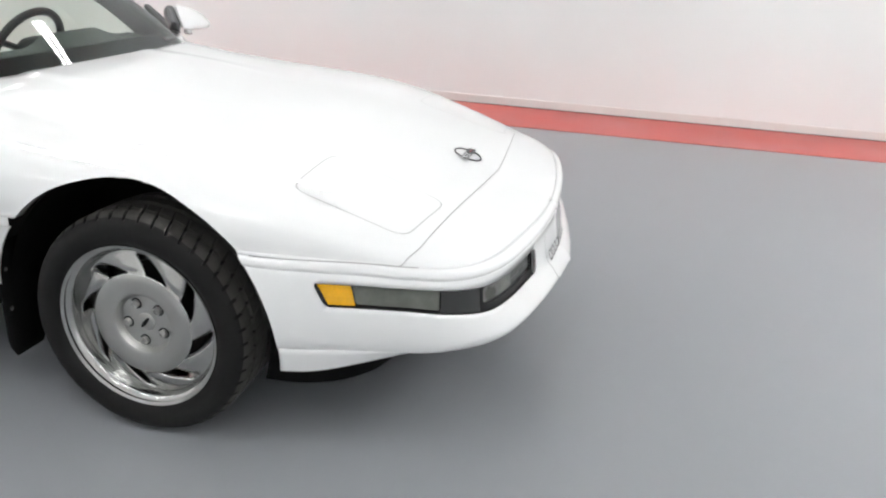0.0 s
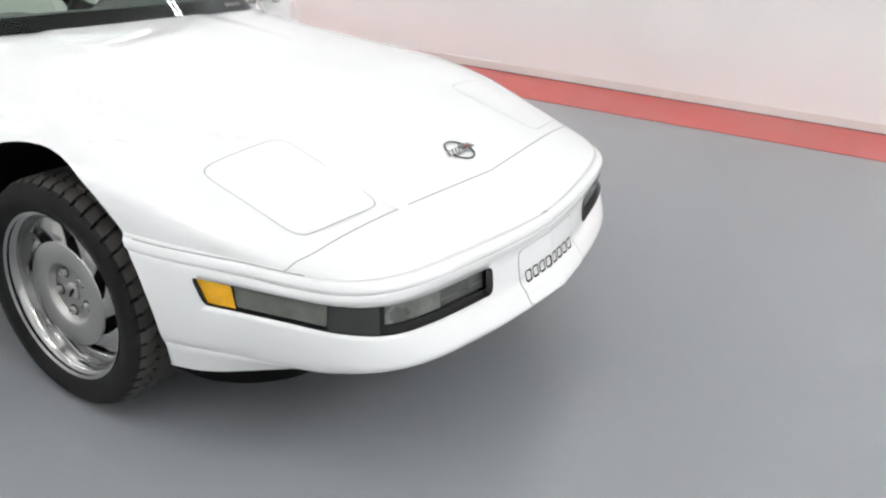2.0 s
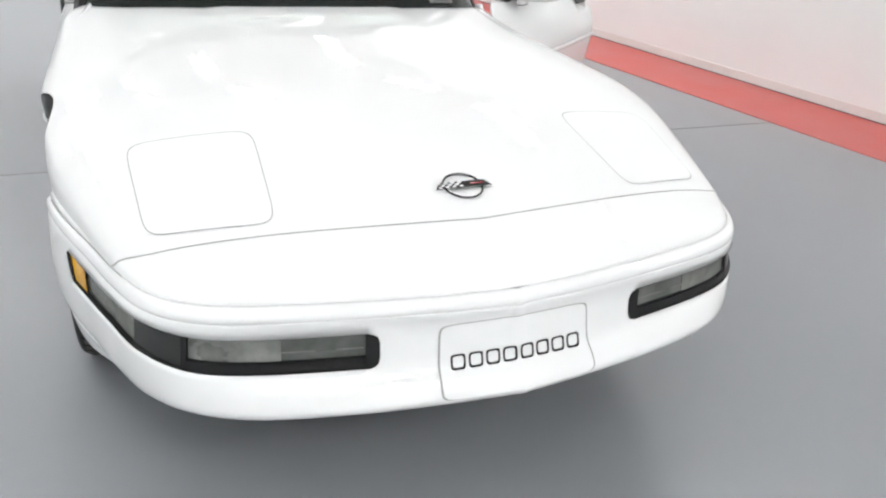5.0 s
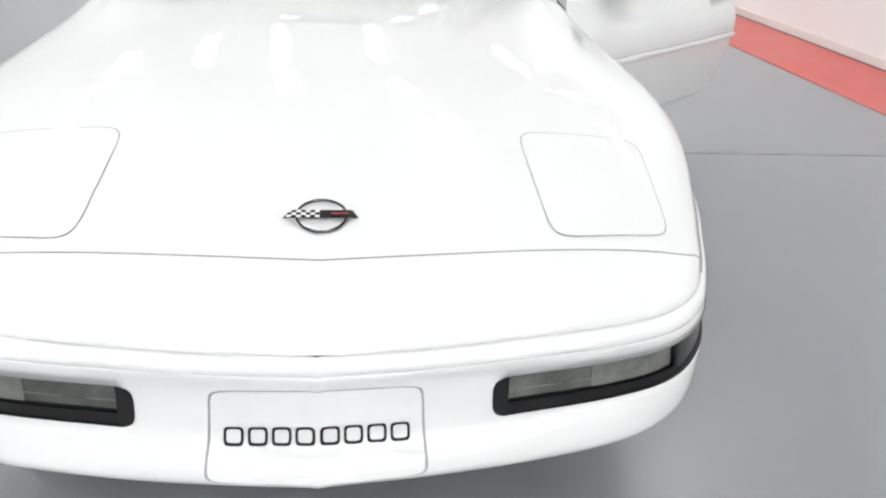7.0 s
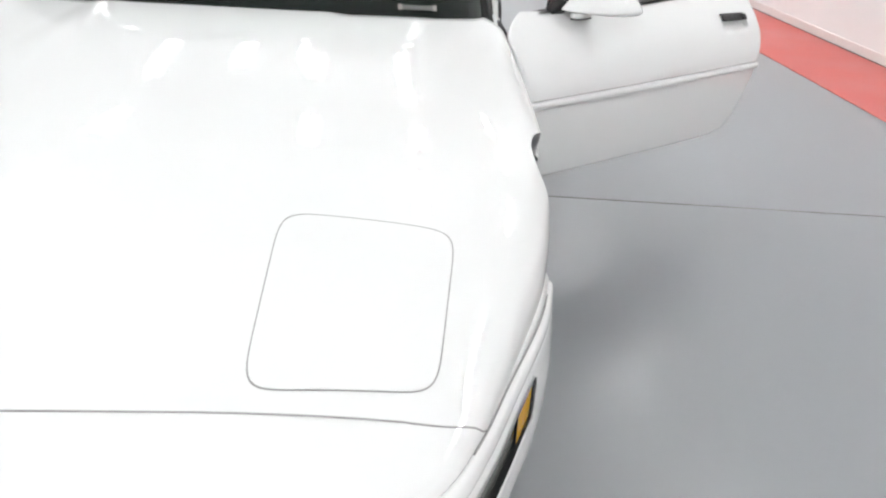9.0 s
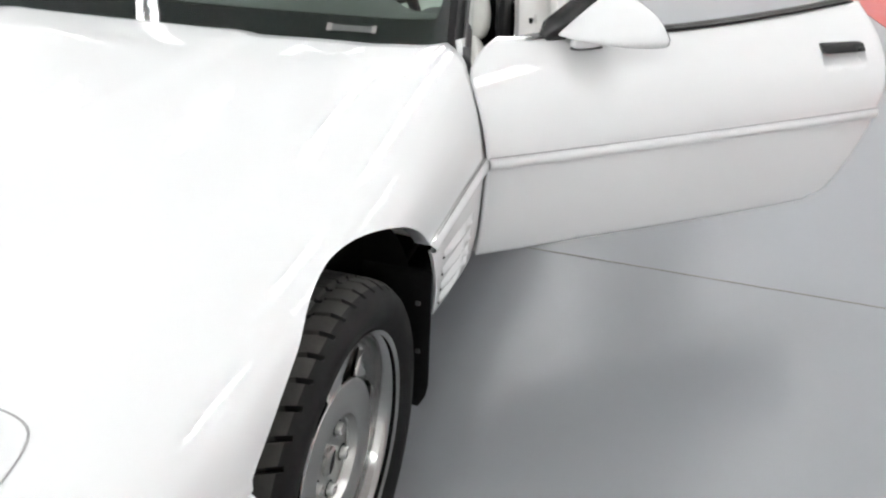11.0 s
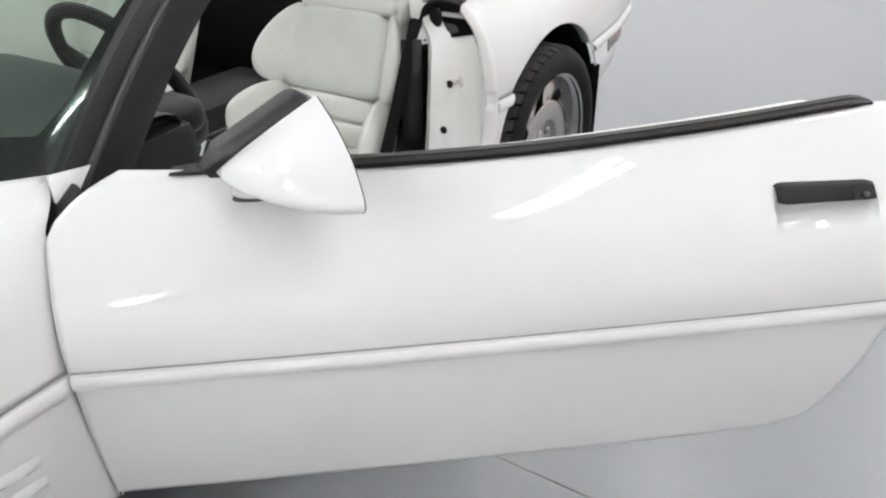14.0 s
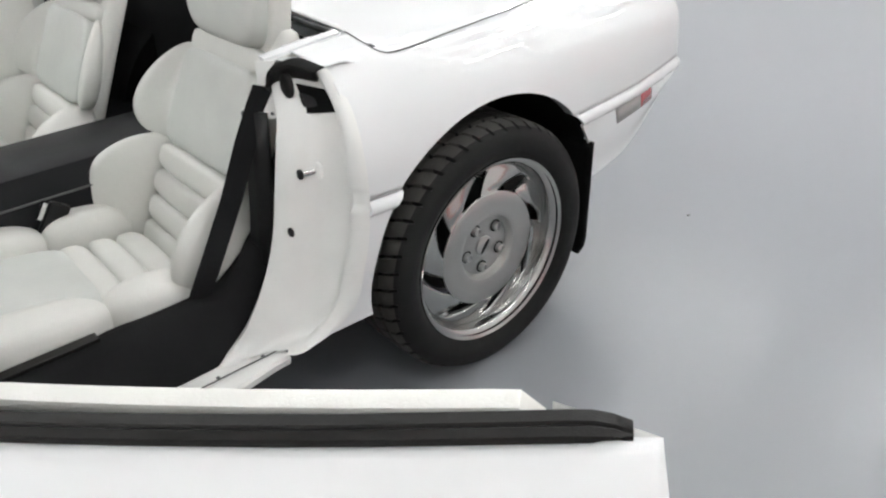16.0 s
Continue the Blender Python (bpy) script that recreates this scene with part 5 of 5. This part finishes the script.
# wide sill covered in carpet
rows = []
for k in range(33):
    x = lin(-0.90, -1.98, k / 32)
    up = 0.14 * smooth_step(-1.80, -2.00, x)
    inn = 0.06 * smooth_step(-1.74, -1.95, x)
    rows.append([Vector((x, y, z)) for y, z in ((0.768 - inn, 0.301 + up), (0.752 - inn, 0.335 + up), (0.735 - inn, 0.372 + up), (0.705 - inn, 0.398 + up), (0.660 - inn * 0.5, 0.405 + up * 0.6), (0.625, 0.392 + up * 0.3), (0.610, 0.30))])
part("sill_carpet", net(rows), CARPET, car, "black carpet over the wide door sill")
part("sill_carpet", net(mirrored(rows)), CARPET, car, "black carpet over the wide door sill")
part("sill_trim", plank([(lin(-1.36, -1.58, k / 8), 0.655, 0.404) for k in range(9)], (0, 0.026, 0), (0, 0, 0.014)), SEAL, car, "black plastic trim on the sill")
# rear wall and well behind the seats
part("rear_bulkhead", sheet([[(-2.20, -0.74, 0.28), (-2.24, -0.74, 0.55), (-2.25, -0.74, 0.80)], [(-2.20, 0.74, 0.28), (-2.24, 0.74, 0.55), (-2.25, 0.74, 0.80)]]), CARPET, car, "black carpeted wall behind the seats")
part("passenger_side", sheet([[(-0.85, -0.70, z), (-1.5, -0.73, z), (-2.2, -0.72, z)] for z in (0.28, 0.5, 0.78)]), VINYL, car, "dark inner side of the cabin")
part("well_lip", tube([(-2.236, lin(-0.72, 0.72, k / 12), 0.832 + 0.02 * math.sin(math.pi * k / 12)) for k in range(13)], 0.008, 8), BLACK, car, "black edge of the roof well")
part("rear_well", sheet([[(-1.92, -0.72, 0.42), (-2.22, -0.72, 0.46)], [(-1.92, 0.64, 0.42), (-2.22, 0.64, 0.46)]]), CARPET, car, "black carpeted shelf behind the seats")

# door jamb
OUT = [(-2.100, 0.750, 0.832), (-2.107, 0.790, 0.789), (-2.107, 0.820, 0.745), (-2.103, 0.845, 0.677), (-2.099, 0.856, 0.595), (-2.087, 0.860, 0.510),
       (-2.067, 0.860, 0.438), (-2.039, 0.860, 0.366), (-1.977, 0.858, 0.323), (-1.914, 0.852, 0.304)]
INN = [(-2.032, 0.641, 0.835), (-2.012, 0.683, 0.783), (-1.999, 0.709, 0.748), (-1.979, 0.721, 0.683), (-1.958, 0.729, 0.603), (-1.936, 0.737, 0.523),
       (-1.902, 0.749, 0.453), (-1.858, 0.759, 0.388), (-1.812, 0.756, 0.329), (-1.739, 0.755, 0.297)]
rows = []
for k in range(136):
    o, i = Vector(spline(OUT, k / 15)), Vector(spline(INN, k / 15))
    # the outer lip breaks off where the belt moulding meets the door
    f = 1 - smooth_step(0.612, 0.600, o.z) * smooth_step(0.562, 0.574, o.z)
    row = [o, o.lerp(i, 0.04) + Vector((0.006, 0.004, 0)) * (0.3 + 0.7 * f), o.lerp(i, 0.08) + Vector((0.010, 0.004, 0)) * f, o.lerp(i, 0.14) + Vector((0.011, 0.0, 0)) * f, o.lerp(i, 0.17) + Vector((0.008, -0.003, 0)) * f, o.lerp(i, 0.20) + Vector((-0.007, -0.012, 0)),
           o.lerp(i, 0.42) + Vector((-0.012, -0.016, 0)), o.lerp(i, 0.62) + Vector((-0.010, -0.008, 0)), o.lerp(i, 0.74) + Vector((0.0, 0.0, 0)), o.lerp(i, 0.92) + Vector((0.004, 0.004, 0)), i, i + Vector((-0.015, -0.02, 0))]
    rows.append(row)
jamb = part("door_jamb", net(rows), PAINT_IN, car, "white painted door jamb with latch opening")
rows = [[Vector(p) + Vector(q) for q in ((0, 0, 0.002), (-0.030, 0.0, 0.003), (-0.066, 0.002, -0.004))] for p in (spline(OUT[:1] + [(-2.06, 0.69, 0.838)] + INN[:1], k / 4) for k in range(9))]
part("jamb_top", net(rows), PAINT, jamb, "white flange over the jamb")
part("jamb_flange", plank([(-2.026, 0.632, 0.841), (-2.12, 0.622, 0.845), (-2.222, 0.611, 0.850)], (0, 0.020, -0.003), (0, 0, 0.008)), PAINT, jamb, "thin white edge along the roof well")
part("jamb_flange", plank([(-2.022, 0.650, 0.842), (-2.014, 0.661, 0.795), (-2.000, 0.680, 0.738)], (-0.026, 0.024, 0), (0.003, 0.003, 0)), PAINT_IN, jamb, "white flange beside the belt")
part("seal_lobe", pillow(-2.034, 0.704, 0.802, 0.018, 0.036, 0.050, 2.8), SEAL, jamb, "torn end of the black seal")
# black seal over the top of the jamb
rows = []
for k in range(17):
    t = k / 16
    p = Vector(spline([(-2.024, 0.672, 0.800), (-2.032, 0.682, 0.833), (-2.062, 0.712, 0.846), (-2.092, 0.758, 0.832)], t * 3))
    w = 0.018 + 0.012 * math.sin(math.pi * t)
    rows.append([p + Vector((0.012, -w * 0.5, -w)), p + Vector((0.020, 0, 0.0)), p + Vector((0.006, w * 0.4, w * 0.35))])
solid(part("jamb_seal", net(rows), SEAL, jamb, "black rubber seal at the top of the jamb"), 0.008)


def jamb_point(k, t):
    return Vector(spline(OUT, k)).lerp(Vector(spline(INN, k)), t)


def jamb_patch(k, t, width, height, lift, power=6, n=10):
    """A round-cornered patch standing on the jamb's face."""
    across = (jamb_point(k, 0) - jamb_point(k, 1)).normalized()
    rise = (jamb_point(k - 0.4, t) - jamb_point(k + 0.4, t)).normalized()
    out = rise.cross(across).normalized()
    if out.y < 0:
        out = -out
    c = jamb_point(k, t) + out * lift
    rows = []
    for a in range(n + 1):
        row = []
        for b in range(n + 1):
            u, v = squircle(2 * a / n - 1, 2 * b / n - 1, power)
            row.append(c + across * (u * width / 2) + rise * (v * height / 2 * (1 - 0.25 * u) - 0.10 * height * u))
        rows.append(row)
    return net(rows)


opening = part("latch_opening", jamb_patch(1.20, 0.40, 0.092, 0.056, -0.009), LINER, jamb, "dark latch opening")
part("latch_claw", jamb_patch(1.24, 0.54, 0.030, 0.028, -0.006, 4), BLACK_GLOSS, opening, "worn metal latch in the opening")
part("latch_rim", jamb_patch(1.20, 0.40, 0.102, 0.066, -0.0125), PAINT_IN, jamb, "raised white rim of the latch opening")
p = Vector((-2.019, 0.761, 0.641))
part("striker_plate", pillow(p.x - 0.022, p.y + 0.006, p.z, 0.012, 0.034, 0.036, 2.5), PAINT_IN, jamb, "white washer of the striker")
turn = Matrix.Rotation(-0.2, 4, "Z")
part("striker_pin", pillow(p.x - 0.004, p.y + 0.003, p.z, 0.034, 0.012, 0.012, 3.5, turn, 10), CHROME, jamb, "worn bright striker pin")
part("striker_head", pillow(p.x + 0.015, p.y - 0.001, p.z, 0.012, 0.020, 0.020, 3.0, turn, 10), BLACK, jamb, "dark head of the striker pin")
p = jamb_point(4.9, 0.80) + Vector((0.006, 0.004, 0))
part("rubber_plug", pillow(p.x, p.y, p.z, 0.010, 0.020, 0.020, 2.2), BLACK, jamb, "round black rubber plug")
part("jamb_screw", pillow(-2.001, 0.690, 0.750, 0.006, 0.007, 0.007, 2), SEAM, jamb, "small dark screw")
for x, y in ((-1.64, 0.792), (-1.74, 0.794), (-1.84, 0.795)):
    part("sill_screw", pillow(x, y, 0.2975, 0.008, 0.008, 0.004, 2), SEAM, car, "small screw in the sill plate")
part("sill_plate_gap", tube([(lin(-0.85, -1.88, k / 10), 0.799, 0.2965) for k in range(11)], 0.0016, 5), SEAM, car, "dark joint along the sill")
# inner seal and belt guide in front of the jamb
rows = [[Vector((x, y, z)), Vector((x + 0.024, y - 0.048, z))] for x, y, z in ((-1.995, 0.683, 0.752), (-1.985, 0.687, 0.645), (-1.968, 0.695, 0.53), (-1.945, 0.706, 0.43))]
solid(part("jamb_trim", net(rows), BLACK, car, "black plastic trim beside the jamb"), 0.012)
part("seat_belt", plank([(-2.004, 0.668, 0.800), (-1.985, 0.666, 0.768), (-1.946, 0.664, 0.695), (-1.898, 0.662, 0.592), (-1.838, 0.664, 0.490), (-1.785, 0.668, 0.405)], (0.042, -0.007, 0.016), (0.001, 0.003, 0.001)), CARPET, car, "black seat belt webbing hanging by the door")
part("belt_anchor", tube([(-1.80, 0.655, 0.372), (-1.775, 0.668, 0.382), (-1.755, 0.678, 0.378)], 0.010, 8), BLACK_GLOSS, car, "dark belt anchor loop")


# ---- car: seats ----
WING = [(-0.02, -0.01), (0.018, -0.002), (0.032, 0.020), (0.056, 0.046), (0.074, 0.070), (0.070, 0.090), (0.044, 0.098), (-0.010, 0.090), (-0.066, 0.050), (-0.07, 0.0)]
SIDE = [(-0.02, -0.01), (0.030, 0.000), (0.068, 0.016), (0.112, 0.040), (0.146, 0.066), (0.150, 0.092), (0.116, 0.108), (0.040, 0.108), (-0.050, 0.070), (-0.07, 0.0)]


def bolster(s, z0, z1, skew, edge, form):
    """A padded roll down one side of the backrest, fullest below its middle."""
    rows = []
    for k in range(33):
        t = k / 32
        full = max(0.0, math.sin(math.pi * t ** skew)) ** 0.52
        y = lin(edge[0], edge[1], t)
        row = []
        for a in range(37):
            dx, dy = spline(form, a / 4)
            if s > 0:
                dx, dy = (dx * 0.45, dy * 0.75) if form is WING else (dx * 0.98, dy * 0.86)
            row.append(Vector((dx * full - 0.012 * (1 - full), s * (y + dy * full), lin(z0, z1, t))))
        rows.append(row)
    bm = net(rows if s > 0 else [list(reversed(r_)) for r_ in rows], closed=True)
    bmesh.ops.remove_doubles(bm, verts=bm.verts[:], dist=1e-5)
    return bm


def seat(y0, shift=0.0, tilt_deg=25):
    back = Matrix.Translation((-1.860 + shift, y0, 0.334)) @ Matrix.Rotation(radians(-tilt_deg), 4, "Y")
    base = Matrix.Translation((-1.840 + shift, y0, 0.308)) @ Matrix.Rotation(radians(-7), 4, "Y")

    def put(bm, m):
        bmesh.ops.transform(bm, matrix=m, verts=bm.verts[:])
        return bm
    shell = part("seat", put(box(-0.045, 0, 0.27, 0.06, 0.37, 0.66, 0.028, None, 4), back), LEATHER, car, "white leather sports seat with deep bolsters")
    # backrest: four padded rolls, an upper pad, wings
    for k in range(4):
        part("back_roll", put(pillow(-0.010, 0, 0.020 + 0.066 * k, 0.085, 0.375, 0.073, 3.6), back), LEATHER, shell, "padded roll across the backrest")
    pad = pillow(-0.010, 0, 0.374, 0.070, 0.365, 0.240, 7)
    for v in pad.verts:
        v.co.y *= lin(1.0, 0.86, min(1, max(0, (v.co.z - 0.25) / 0.24)))
    part("upper_pad", put(pad, back), LEATHER_INSET, shell, "flat pale upper backrest panel")
    part("neck_band", put(pillow(-0.018, 0, 0.512, 0.066, 0.335, 0.056, 4.5), back), LEATHER, shell, "white band below the headrest")
    head, head_back = pillow(-0.022, 0, 0.634, 0.085, 0.325, 0.205, 5), pillow(-0.058, 0, 0.615, 0.070, 0.350, 0.27, 5)
    for v in list(head.verts) + list(head_back.verts):
        v.co.x += 0.012 + 0.36 * max(-0.03, v.co.z - 0.53)
        v.co.y *= lin(0.88, 1.06, min(1, max(0, (v.co.z - 0.50) / 0.2)))
    part("headrest", put(head, back), LEATHER_INSET, shell, "pale padded headrest")
    part("headrest_shell", put(head_back, back), LEATHER, shell, "white headrest shell")
    for s in (1, -1):
        part("back_wing", put(bolster(s, 0.252, 0.503, 0.60, (0.176, 0.152), WING), back), LEATHER, shell, "white upper side bolster")
        part("back_bolster", put(bolster(s, -0.045, 0.268, 0.92, (0.172, 0.176), SIDE), back), LEATHER, shell, "white lower side bolster")
    # cushion
    part("cushion_pad", put(pillow(0.330, 0, 0.030, 0.310, 0.320, 0.105, 4), base), LEATHER_INSET, shell, "flat pale seat cushion")
    for k in range(3):
        part("cushion_roll", put(pillow(0.055 + 0.066 * k, 0, 0.032, 0.073, 0.310, 0.095, 3.4), base), LEATHER, shell, "padded roll at the back of the cushion")
    part("cushion_frame", put(box(0.25, 0, -0.025, 0.50, 0.46, 0.10, 0.04, None, 4), base), LEATHER, shell, "white seat base")
    for s in (1, -1):
        part("cushion_bolster", put(pillow(0.360, s * 0.206, 0.052, 0.290, 0.120, 0.125, 2.7), base), LEATHER, shell, "white cushion side bolster")
        part("cushion_bolster", put(pillow(0.125, s * 0.208, 0.055, 0.215, 0.120, 0.135, 2.5), base), LEATHER, shell, "white cushion side bolster")
    return shell


driver = seat(0.374)
seat(-0.375, 0.08)
m = Matrix.Translation((-1.470, 0.175, 0.452)) @ Matrix.Rotation(radians(-7), 4, "Y") @ Matrix.Rotation(0.15, 4, "Z")
part("seat_switch", box(0, 0, 0, 0.085, 0.022, 0.010, 0.003, m), BLACK, car, "black switch panel on the seat bolster")
part("belt_buckle", box(-1.665, 0.165, 0.44, 0.050, 0.026, 0.085, 0.008, Matrix.Rotation(-0.6, 4, "Y")), BLACK, car, "black seat belt buckle")
part("buckle_tongue", box(-1.645, 0.167, 0.472, 0.012, 0.018, 0.045, 0.003, Matrix.Rotation(-0.6, 4, "Y")), CHROME, car, "bright tongue of the buckle")

# ---- small things on the floor ----
bm = bmesh.new()
bmesh.ops.create_icosphere(bm, subdivisions=1, radius=0.006)
bmesh.ops.scale(bm, vec=(1.6, 0.8, 0.35), verts=bm.verts[:])
bmesh.ops.transform(bm, matrix=Matrix.Translation((-3.455, 0.78, 0.002)), verts=bm.verts[:])
tagged(part("debris_speck", bm, SEAM), "tiny dark speck of dirt on the grey floor", "debris")
